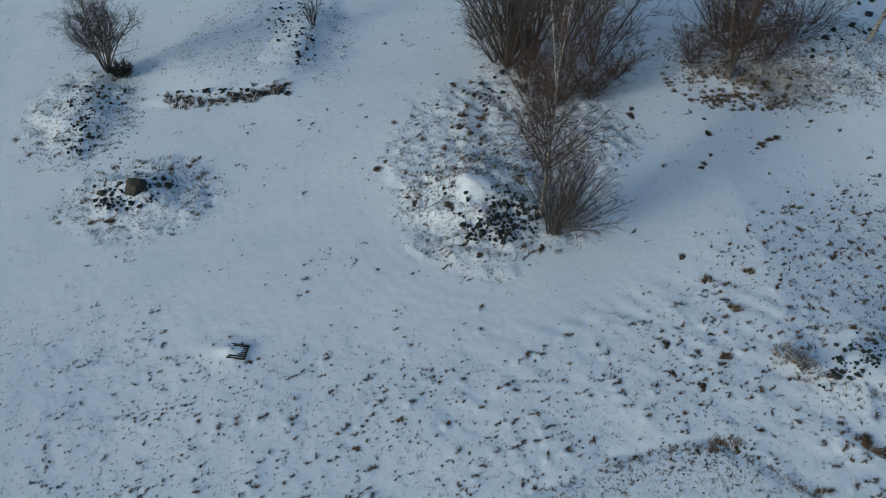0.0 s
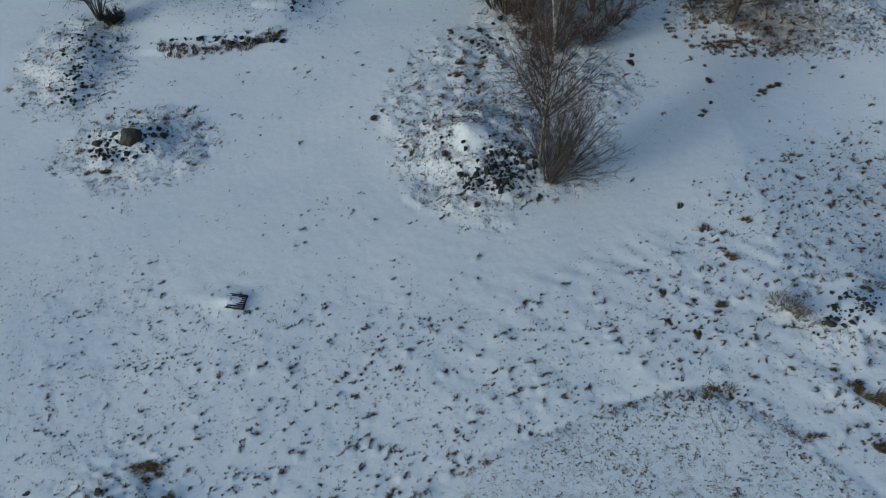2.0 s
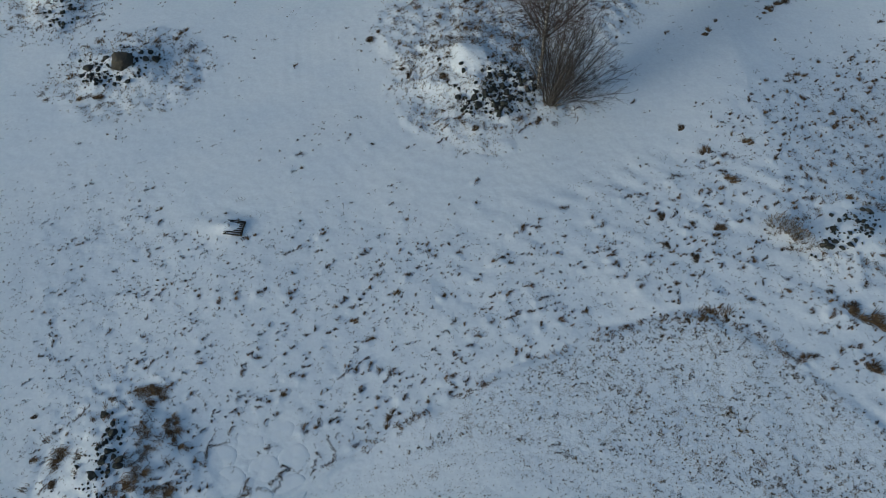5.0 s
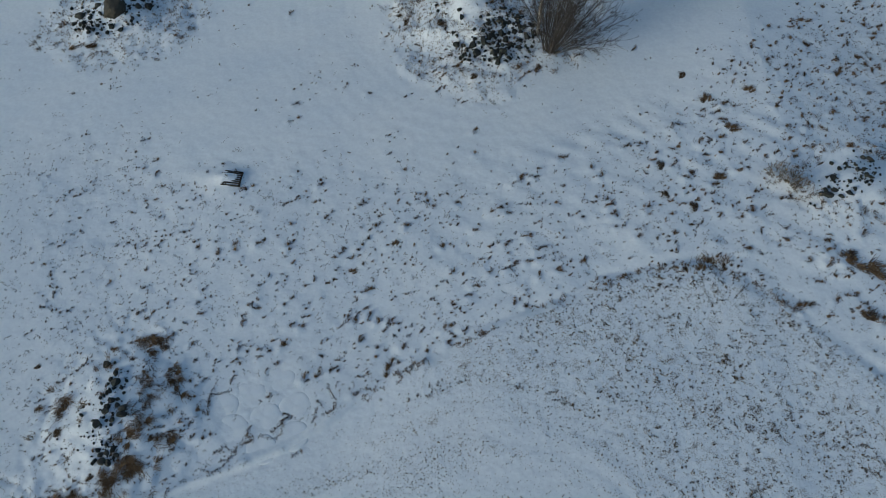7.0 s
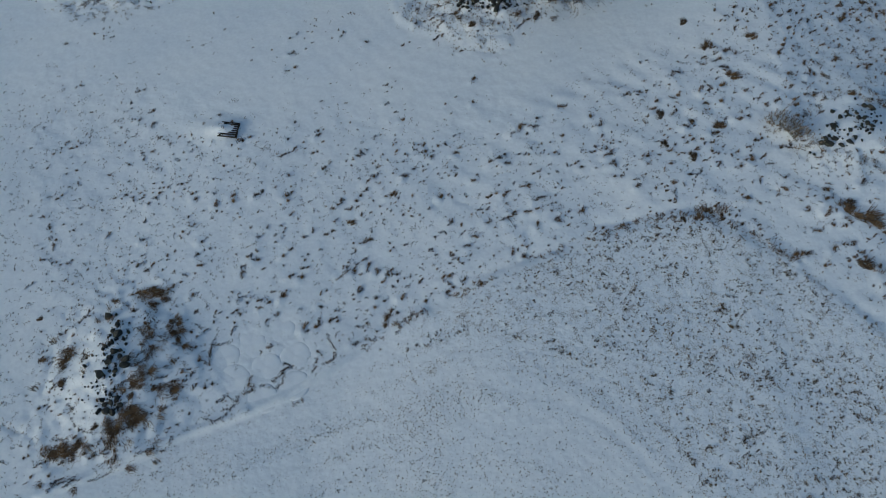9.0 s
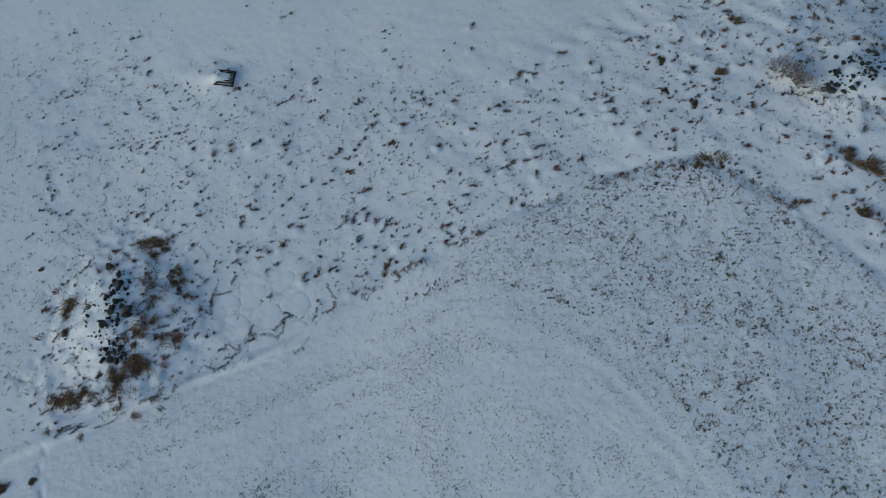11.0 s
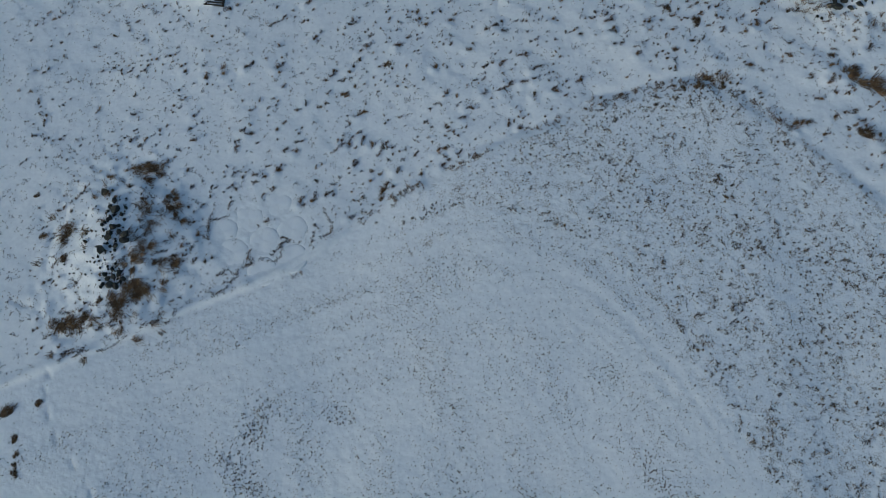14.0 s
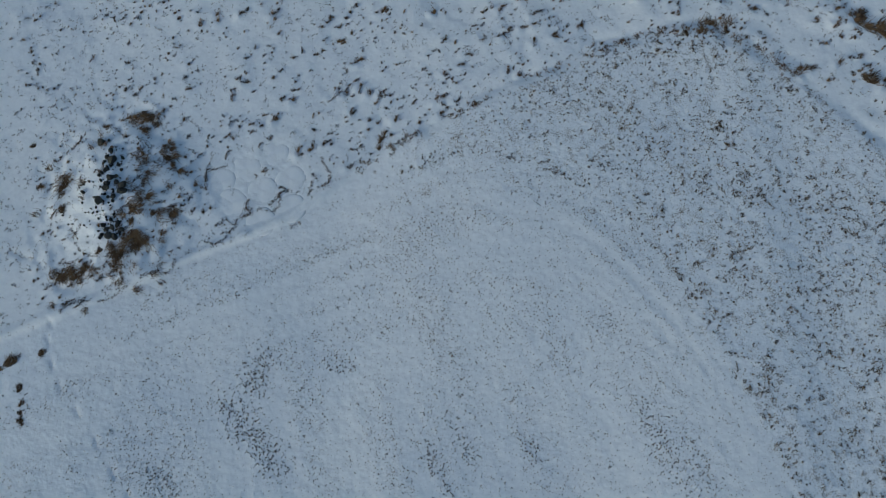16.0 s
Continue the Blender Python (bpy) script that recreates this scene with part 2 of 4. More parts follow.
def height(x, y):
    x, y = np.asarray(x, float), np.asarray(y, float)
    z = 0.5 * (vnoise(x, y, 22, 1) - 0.5) + 0.22 * (vnoise(x, y, 6.5, 2) - 0.5)
    for cx, cy, rx, ry, turn, h in MOUNDS:
        z = z + hump(x, y, cx, cy, rx, ry, turn, h)
    z = z + drift(x, y, -13.0, 12.4, 3.2, 4.8, 4.6, 4.2, 0.42) + drift(x, y, -13.3, 12.4, 2.0, 2.6, 3.0, 2.6, 0.12)
    z = z + 0.3 * isle_rise(x, y)
    # the ground falls off gently beyond the stones at the field's edge
    z = z - 0.1 * np.clip(x - 17.5, 0, 9) * step(y, 21, 28) * (1 - step(y, 34, 50))
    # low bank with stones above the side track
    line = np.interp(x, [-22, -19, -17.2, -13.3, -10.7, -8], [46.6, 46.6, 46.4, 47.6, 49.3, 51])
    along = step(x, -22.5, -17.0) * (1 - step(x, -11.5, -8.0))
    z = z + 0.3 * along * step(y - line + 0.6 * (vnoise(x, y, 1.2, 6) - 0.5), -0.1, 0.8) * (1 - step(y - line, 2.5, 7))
    # the lower field lies a hand above the ditch along its bank
    d = inner(x, y)
    wob = d + 0.5 * (vnoise(x, y, 1.4, 4) - 0.5)
    curb = step(x, -3.5, 1.0) * (1 - step(x, 11.5, 13.5))
    low = 1 - step(x, -5.0, 0.0)
    z = z - low * 0.07 * step(d, -0.05, 0.15) + low * 0.07 * np.exp(-((d + 0.1 + 0.1 * (vnoise(x, y, 1.1, 4) - 0.5)) / 0.22) ** 2)
    z = z + 0.14 * (1 - 0.75 * low) * step(wob, -0.5, 0.6) * (1 - 0.6 * step(x, 13, 15)) - (0.07 * curb) * np.exp(-((wob + 0.35) / 0.3) ** 2) * (0.5 + vnoise(x, y, 1.1, 9))
    m = mown(x, y)
    z = z + 0.012 * step(m, 0.2, 2.5) * (streak(x, y) - 0.5)
    rough = np.clip(1 - path_open(x, y) - step(d, 0, 0.5) * 0.75, 0, 1)
    for cx, cy in RINGS:
        rough = rough * step(np.hypot(x - cx, y - cy), 0.8, 1.2)
    lump = vnoise(x + 0.35 * y, y, 0.55, 7) * 0.6 + vnoise(x, y, 1.1, 8) * 0.8
    z = z + rough * step(x, -6, 4) * (1 - isle(x, y)) * 0.05 * (vnoise((x * 0.85 - y * 0.53) / 3.5, x * 0.53 + y * 0.85, 0.6, 6) - 0.5)
    z = z + rough * (0.05 + 0.15 * isle(x, y)) * (lump - 0.7)
    z = z + rough_mound(x, y) * (0.085 * (vnoise(x, y, 0.34, 9) - 0.5) + (0.05 + 0.08 * (y > 20)) * (vnoise(x, y, 0.95, 5) - 0.5))
    z = z + 0.012 * (vnoise(x, y, 0.35, 10) - 0.5)
    # wheel ruts of the track along the side
    tx = x - track_x(y)
    for k in (-3.1, -1.5, -0.9):
        z = z - 0.022 * np.exp(-((tx - k) / 0.18) ** 2) * (0.4 + vnoise(x, y, 1.5, 2))
    f = far(x, y, 4.3, 41.5, 8.3, 11.5, -14)
    z = z + 0.004 * step(f, 1.02, 1.12) * (1 - step(f, 1.5, 1.75)) * np.sin(f * 75 + 3 * vnoise(x, y, 4, 3)) * vnoise(x, y, 2.5, 5)
    z = z + hump(x, y, -10.5, 24.72, 1.7, 1.4, 0, 0.1, 0.1) + hump(x, y, -10.2, 24.78, 1.2, 0.6, -4, 0.17, 0.15)
    # round bales in a heap, sunk in the snow
    for cx, cy in RINGS:
        r = np.hypot(x - cx, y - cy)
        z = z - 0.008 * np.exp(-((r - 0.7) / 0.05) ** 2) - 0.02 * (r < 0.62)
    return z


def ground_z(x, y):
    return float(height(x, y))


# ---- meshes ----
def mesh_of(name, verts, faces, mat, smooth=False):
    me = bpy.data.meshes.new(name)
    me.from_pydata(np.asarray(verts, float).tolist(), [], faces if isinstance(faces, list) else faces.tolist())
    if smooth:
        me.shade_smooth()
    for m in mat if isinstance(mat, (list, tuple)) else [mat]:
        me.materials.append(m)
    return me


def piece(name, me, parent=None, label="", at=None):
    ob = new(name, me)
    if at is not None:
        ob.matrix_basis = at
    if parent is not None:
        ob.parent = parent
    return tagged(ob, label) if label else ob


def spaced(parts):
    out = []
    for a, b, n in parts:
        out.extend(np.linspace(a, b, n, endpoint=False))
    return np.array(out)


def scatter(x0, x1, y0, y1, cell, chance, rng):
    gx, gy = np.meshgrid(np.arange(x0, x1, cell), np.arange(y0, y1, cell))
    gx, gy = gx.ravel(), gy.ravel()
    gx = gx + (rng.random(gx.size) - 0.5) * cell * 1.5
    gy = gy + (rng.random(gx.size) - 0.5) * cell * 1.5
    seen = np.abs(gx) < 20 + 0.36 * np.maximum(gy, 0)
    gx, gy = gx[seen], gy[seen]
    keep = rng.random(gx.size) < chance(gx, gy)
    return gx[keep], gy[keep]


def tuft_places():
    rng = np.random.default_rng(10)

    def tussock_chance(x, y):
        d = below_edge(x, y)
        line = vnoise(0.77 * x + 0.64 * y, 2.6 * (0.77 * y - 0.64 * x), 1.1, 11)
        clump = 0.25 + 1.6 * step(line, 0.45, 0.75)
        field = step(d, -0.5, 4.0) * (inner(x, y) < -0.35) * clump * 0.72
        field = field * dome(x, y) * (0.7 + 0.3 * step(x, -17, -6)) * (1 + 0.6 * step(x, 12, 19) * step(y, 24, 30)) * (0.45 + 1.1 * vnoise(x, y, 2.6, 4))
        isl = (0.26 * isle(x, y) * (0.25 + vnoise(x, y, 1.9, 6)) + 0.18 * rough_mound(x, y)) * dome(x, y)
        isl = np.maximum(isl, 1.6 * step(1.1 - far(x, y, -13.3, 8.7, 2.6, 0.8, 24), 0, 0.3))
        op = 0.02 + 0.12 * (vnoise(x, y, 3.1, 8) > 0.72) + 0.3 * step(1 - far(x, y, -6.6, 31.2, 3.4, 1.6, 25), 0, 0.4)
        return np.maximum(np.maximum(field, isl), op * (1 - step(x, -20, -24))) * (x > track_x(y) + 0.6) * (inner(x, y) < -0.3) * off_bales(x, y)

    x, y = scatter(-40, 40, 4, 66, 0.43, tussock_chance, rng)
    size = 0.16 + 1.25 * rng.random(len(x)) ** 3.0
    size = size * (0.55 + 0.3 * step(x, -17, -6) + 0.25 * step(x, 8, 18)) * (1 - 0.2 * isle(x, y))
    # some grow in short strings along the old furrows
    string = np.repeat(np.arange(len(x)), rng.poisson(0.55 * (size > 0.25) * (y < 34)))
    way, far_on = 0.6 + rng.normal(0, 0.35, len(string)), rng.uniform(0.12, 0.55, len(string))
    sx, sy = x[string] + far_on * np.cos(way), y[string] + far_on * np.sin(way)
    keep = (inner(sx, sy) < -0.3) & (off_bales(sx, sy) > 0) & (dome(sx, sy) > 0.5)
    x, y, size = np.concatenate([x, sx[keep]]), np.concatenate([y, sy[keep]]), np.concatenate([size, (size[string] * rng.uniform(0.5, 0.95, len(string)))[keep]])
    return np.stack([x, y, size], -1)


TUFTS = tuft_places()


def build_ground():
    grow = np.cumsum(0.5 * 1.35 ** np.arange(25))
    xs = np.concatenate([-41 - grow[::-1], spaced([(-41, -20, 85), (-20, 20, 430), (20, 41, 85)]), [41], 41 + grow])
    ys = np.concatenate([-3 - grow[::-1], spaced([(-3, 30, 360), (30, 66, 190)]), [66], 66 + grow])
    X, Y = np.meshgrid(xs, ys)
    Z = height(X, Y)
    away = np.maximum(np.maximum(np.abs(X) - 60, np.abs(Y - 30) - 60), 0)
    Z = Z * np.exp(-away / 80)
    # drifted snow behind each tuft and a hollow before it
    rng = np.random.default_rng(3)
    for tx, ty, s in TUFTS:
        i0, i1 = np.searchsorted(xs, (tx - 0.7, tx + 0.7))
        j0, j1 = np.searchsorted(ys, (ty - 0.7, ty + 0.7))
        gx, gy = X[j0:j1, i0:i1], Y[j0:j1, i0:i1]
        a = 0.7 + rng.uniform(-0.6, 0.6)
        hx, hy = tx - 0.2 * math.cos(a) * s, ty - 0.2 * math.sin(a) * s
        Z[j0:j1, i0:i1] += 0.042 * s * np.exp(-((gx - hx) ** 2 + (gy - hy) ** 2) / (0.10 * s + 0.06) ** 2)
        px, py = tx + 0.12 * math.cos(a) * s, ty + 0.12 * math.sin(a) * s
        Z[j0:j1, i0:i1] -= 0.018 * s * np.exp(-((gx - px) ** 2 + (gy - py) ** 2) / (0.07 * s + 0.05) ** 2)
    # a hare's bounds across the mown field: shallow prints
    for k, (px, py) in enumerate(HARE):
        for q in range(3):
            fx, fy = px + 0.07 * q * (1 if k > 2 else 2), py - 0.15 * q * (1 if k > 2 else 0.4)
            Z = Z - 0.06 * np.exp(-(((X - fx) / 0.07) ** 2 + ((Y - fy) / 0.08) ** 2))
    for k in range(13):
        px, py = np.interp(k / 12, [0, 0.35, 0.7, 1], FAR_PRINTS_X) + 0.12 * math.sin(k * 2.3), np.interp(k / 12, [0, 0.35, 0.7, 1], FAR_PRINTS_Y)
        Z = Z - 0.05 * np.exp(-(((X - px) / 0.15) ** 2 + ((Y - py) / 0.19) ** 2))
    nx, ny = len(xs), len(ys)
    idx = np.arange(nx * ny).reshape(ny, nx)
    faces = np.stack([idx[:-1, :-1], idx[:-1, 1:], idx[1:, 1:], idx[1:, :-1]], -1).reshape(-1, 4)
    me = mesh_of("ground", np.stack([X, Y, Z], -1).reshape(-1, 3), faces, SNOW, True)
    thin = 0.25 + 0.42 * isle(X, Y) + 0.05 * rough_mound(X, Y) + 0.14 * step(below_edge(X, Y), 0, 5)
    thin = thin + 0.3 * step(X, 15, 21) * step(Y, 26, 29) * step(below_edge(X, Y), -1, 3)
    d, m = inner(X, Y), mown(X, Y)
    thin = thin * (1 - step(d, 0, 0.4)) + (0.5 + 0.27 * step(X, -2.5, 1.0)) * step(d, 0, 0.4) - (0.03 + 0.27 * step(X, -2.5, 1.0) - 0.3 * (streak(X, Y) - 0.3)) * step(m, 0, 0.6)
    thin = thin * (1 - 0.85 * path_open(X, Y) * (1 - step(d, -0.5, 0.2)))
    thin = thin + 1.0 * isle(X, Y) * np.maximum(1 - far(X, Y, 22.0, 49.0, 9.0, 5.0), 0)
    a = me.attributes.new("thin", "FLOAT", "POINT")
    a.data.foreach_set("value", thin.reshape(-1).astype(np.float32))
    ob = new("ground", me)
    return tagged(ob, "snow-covered field with thin patches of withered grass", "ground", kind="structure")


build_ground()


# ---- grass, in joined meshes ----
def clumps(x, y, size, mean, spread, rng, wind=0.7, stretch=1.8):
    """Each place breaks up into a loose, drawn-out clump of smaller ones."""
    n = len(x)
    count = 1 + np.minimum(rng.poisson(mean * size), 14)
    rep = np.repeat(np.arange(n), count)
    k = len(rep)
    way = (wind + rng.normal(0, 0.7, n))[rep]
    u, v = rng.normal(0, spread * stretch, k) * size[rep], rng.normal(0, spread, k) * size[rep]
    v = v + (rng.uniform(-1.5, 1.5, n)[rep]) * u * u / (spread * stretch)
    cx, cy = x[rep] + u * np.cos(way) - v * np.sin(way), y[rep] + u * np.sin(way) + v * np.cos(way)
    return np.stack([cx, cy, size[rep] * rng.uniform(0.35, 1.0, k)], -1)


def tufts(x, y, size, rng, wind=0.6):
    """Fallen tufts: each a short bent ridge with a dark matted foot and a fringe of thin blades combed one way."""
    n = len(x)
    way = wind + rng.normal(0, 0.55, n)
    comb = way + rng.normal(0, 0.7, n)
    ridge, curl = size * rng.uniform(0.04, 0.5, n), rng.normal(0, 1.0, n)
    z = height(x, y) + 0.008
    vs = []
    for base, more, length, width, room, loose, rise in ((2.0, 13.0, (0.04, 0.10), (0.020, 0.040), 0.013, 0.8, 0.5), (4.0, 36.0, (0.06, 0.21), (0.008, 0.018), 0.022, 0.5, 0.6)):
        rep = np.repeat(np.arange(n), rng.poisson(base + more * size))
        k = len(rep)
        s = rng.uniform(-0.5, 0.5, k)
        u, v = ridge[rep] * s, curl[rep] * ridge[rep] * (s * s - 0.1)
        c, d = np.cos(way)[rep], np.sin(way)[rep]
        px = x[rep] + u * c - v * d + rng.normal(0, room, k) * (0.5 + size[rep])
        py = y[rep] + u * d + v * c + rng.normal(0, room, k) * (0.5 + size[rep])
        a = comb[rep] + rng.normal(0, loose, k)
        ln = (0.45 + 0.55 * size[rep]) * (length[0] + (length[1] - length[0]) * rng.random(k) ** 1.5)
        wd = rng.uniform(width[0], width[1], k) / 2 * (1 + 0.45 * step(py, 24, 44))
        up = z[rep] + 0.04 + rise * ln * rng.uniform(0.1, 1.0, k)
        dx, dy = np.cos(a), np.sin(a)
        vs.append(np.stack([np.stack([px - dy * wd, py + dx * wd, z[rep]], -1), np.stack([px + dy * wd, py - dx * wd, z[rep]], -1), np.stack([px + dx * ln, py + dy * ln, up], -1)], 1).reshape(-1, 3))
    V = np.concatenate(vs)
    return V, np.arange(len(V)).reshape(-1, 3)


def blades(places, count, length, width, lean, rng, wind=0.7, comb=None, loose=0.9, room=0.05, flat=0.5, short=False):
    """Fallen blades round each place, a bent strip each; places: rows of x, y, size."""
    n = len(places)
    rep = np.repeat(np.arange(n), rng.integers(count[0], count[1] + 1, n))
    k = len(rep)
    size = places[rep, 2]
    bx = places[rep, 0] + rng.normal(0, room, k) * (0.3 + size)
    by = places[rep, 1] + rng.normal(0, room, k) * (0.3 + size)
    bz = height(bx, by) - 0.008
    comb = (rng.normal(0, 1.2, n) + wind + 0.5)[rep] if comb is None else comb[rep]
    da = comb + rng.normal(0, loose, k)
    dx, dy = np.cos(da), np.sin(da)
    ln = (0.35 + 0.65 * size) * (length[0] + (length[1] - length[0]) * rng.random(k) ** 1.6)
    wd = (width[0] + (width[1] - width[0]) * rng.random(k)) * (1 + 0.45 * step(by, 24, 44))
    le = np.clip(lean + rng.normal(0, 0.25, k), 0.2, 1.45)
    twist = rng.normal(0, 0.35, k)
    V = []
    if short:
        out, up = ln * np.sin(le), flat * ln * np.cos(le) + 0.02
        V = [np.stack([bx - dy * wd / 2, by + dx * wd / 2, bz], -1), np.stack([bx + dy * wd / 2, by - dx * wd / 2, bz], -1), np.stack([bx + dx * out, by + dy * out, bz + up], -1)]
        return np.stack(V, 1).reshape(-1, 3), np.arange(k)[:, None] * 3 + np.array([[0, 1, 2]])
    for s, w in ((0.0, 0.8), (0.5, 1.0), (1.0, 0.25)):
        out = ln * np.sin(le) * (0.6 * s + 0.45 * s * s)
        up = flat * ln * (1.3 * s * np.cos(le) - s * s * np.cos(le) * 0.5) + 0.022 * s
        qx, qy = dx - dy * twist * s, dy + dx * twist * s
        cx, cy, cz = bx + qx * out, by + qy * out, bz + up
        V.append(np.stack([cx - dy * wd * w / 2, cy + dx * wd * w / 2, cz], -1))
        V.append(np.stack([cx + dy * wd * w / 2, cy - dx * wd * w / 2, cz], -1))
    V = np.stack(V, 1).reshape(-1, 3)
    o = np.arange(k)[:, None] * 6
    F = np.concatenate([o + np.array([[0, 1, 3, 2]]), o + np.array([[2, 3, 5, 4]])], 0)
    return V, F


def stuff(name, parts, mat, label, category):
    off, vs, fs = 0, [], []
    for v, f in parts:
        vs.append(v)
        fs.append(f + off)
        off += len(v)
    ob = new(name, mesh_of(name, np.concatenate(vs), np.concatenate(fs), mat))
    return tagged(ob, label, category, kind="stuff")


# start, length and way of long mats of grass round the near mound and the bales
MOUND_MATS = [(-9.33, 12.97, 0.52, 1.5), (-6.30, 12.31, 0.41, 0.4), (-7.12, 11.74, 0.48, -0.2), (-11.10, 9.12, 0.96, 0.5), (-14.62, 7.53, 1.19, 0.4), (-14.94, 9.60, 0.63, 0.0), (-12.72, 10.23, 0.97, -1.4), (-12.47, 11.69, 0.63, -2.2), (-11.42, 11.85, 0.62, 0.4), (-12.12, 12.53, 0.44, 0.6), (-10.83, 13.53, 0.49, -0.3), (-12.50, 14.26, 0.58, -0.7), (-15.03, 14.60, 0.79, 1.0), (-15.29, 11.63, 0.31, 0.8), (-9.93, 12.03, 0.57, 1.1), (-4.56, 13.98, 0.79, -1.1), (-10.03, 14.47, 0.42, -1.1), (-9.29, 15.16, 0.35, -1.7), (-15.24, 5.93, 0.24, 0.6), (-12.33, 10.71, 0.56, -1.0)]
BALE_MATS = [(-9.30, 13.49, 0.64, 0.2), (-7.58, 11.67, 0.43, 1.3), (-8.44, 10.71, 0.70, 0.9), (-11.54, 8.94, 0.61, 0.3), (-15.17, 8.93, 0.72, 0.6), (-12.74, 9.14, 0.52, 0.6), (-12.17, 10.55, 0.72, -1.1), (-10.97, 11.79, 0.54, -0.5), (-11.74, 12.16, 0.76, -2.1), (-11.13, 14.62, 0.49, -0.2), (-12.31, 15.02, 0.98, -0.9), (-12.24, 15.59, 0.58, -0.8), (-15.33, 12.66, 0.52, 1.4), (-15.52, 11.49, 0.37, 1.0), (-9.81, 11.54, 0.28, 1.1), (-4.67, 12.59, 0.68, 0.8), (-3.29, 14.21, 0.50, 0.3), (-6.24, 12.65, 0.44, -0.4), (-14.14, 8.13, 0.58, -2.3), (-12.44, 10.38, 0.64, 0.5)]
FOOT_MATS = [(-6.49, 11.57, 0.77, 1.3), (-7.73, 11.51, 0.41, 0.4), (-9.18, 10.40, 0.94, 0.3), (-13.21, 7.95, 1.29, 0.5), (-14.26, 9.11, 1.25, 0.2), (-14.26, 10.28, 1.06, -0.4), (-12.70, 11.35, 0.78, 0.9), (-10.59, 11.71, 0.60, -1.3), (-12.15, 12.86, 0.43, 0.9), (-10.92, 14.09, 0.67, -1.0), (-12.13, 13.90, 0.67, 1.2), (-13.53, 15.60, 0.69, -0.6), (-16.27, 12.81, 0.28, 1.2), (-9.73, 13.06, 0.50, -0.8), (-5.20, 14.16, 0.61, 1.1), (-8.54, 13.98, 0.37, 1.2), (-2.18, 14.44, 0.65, 0.7), (-16.37, 5.73, 0.44, 0.5), (-13.67, 8.11, 0.39, -2.3), (-12.05, 10.94, 0.46, -0.5)]


# dense stubble lanes on the mown field: middle, half lengths, turn
LANES = [(-6.8, 5.1, 1.6, 0.9, -104), (-6.4, 2.3, 2.3, 0.9, -57), (-7.4, 3.3, 1.8, 1.0, -50), (-0.25, 1.7, 1.9, 0.36, -61), (1.0, 2.2, 1.8, 0.3, -65), (9.5, 1.3, 1.6, 0.2, -68), (8.1, 2.1, 2.0, 0.6, -69), (3.4, 2.0, 1.0, 0.4, -64), (-3.6, 5.3, 0.9, 0.5, -11), (-10.2, 1.1, 1.4, 0.6, -30), (-15.55, 3.9, 1.1, 0.2, -83)]


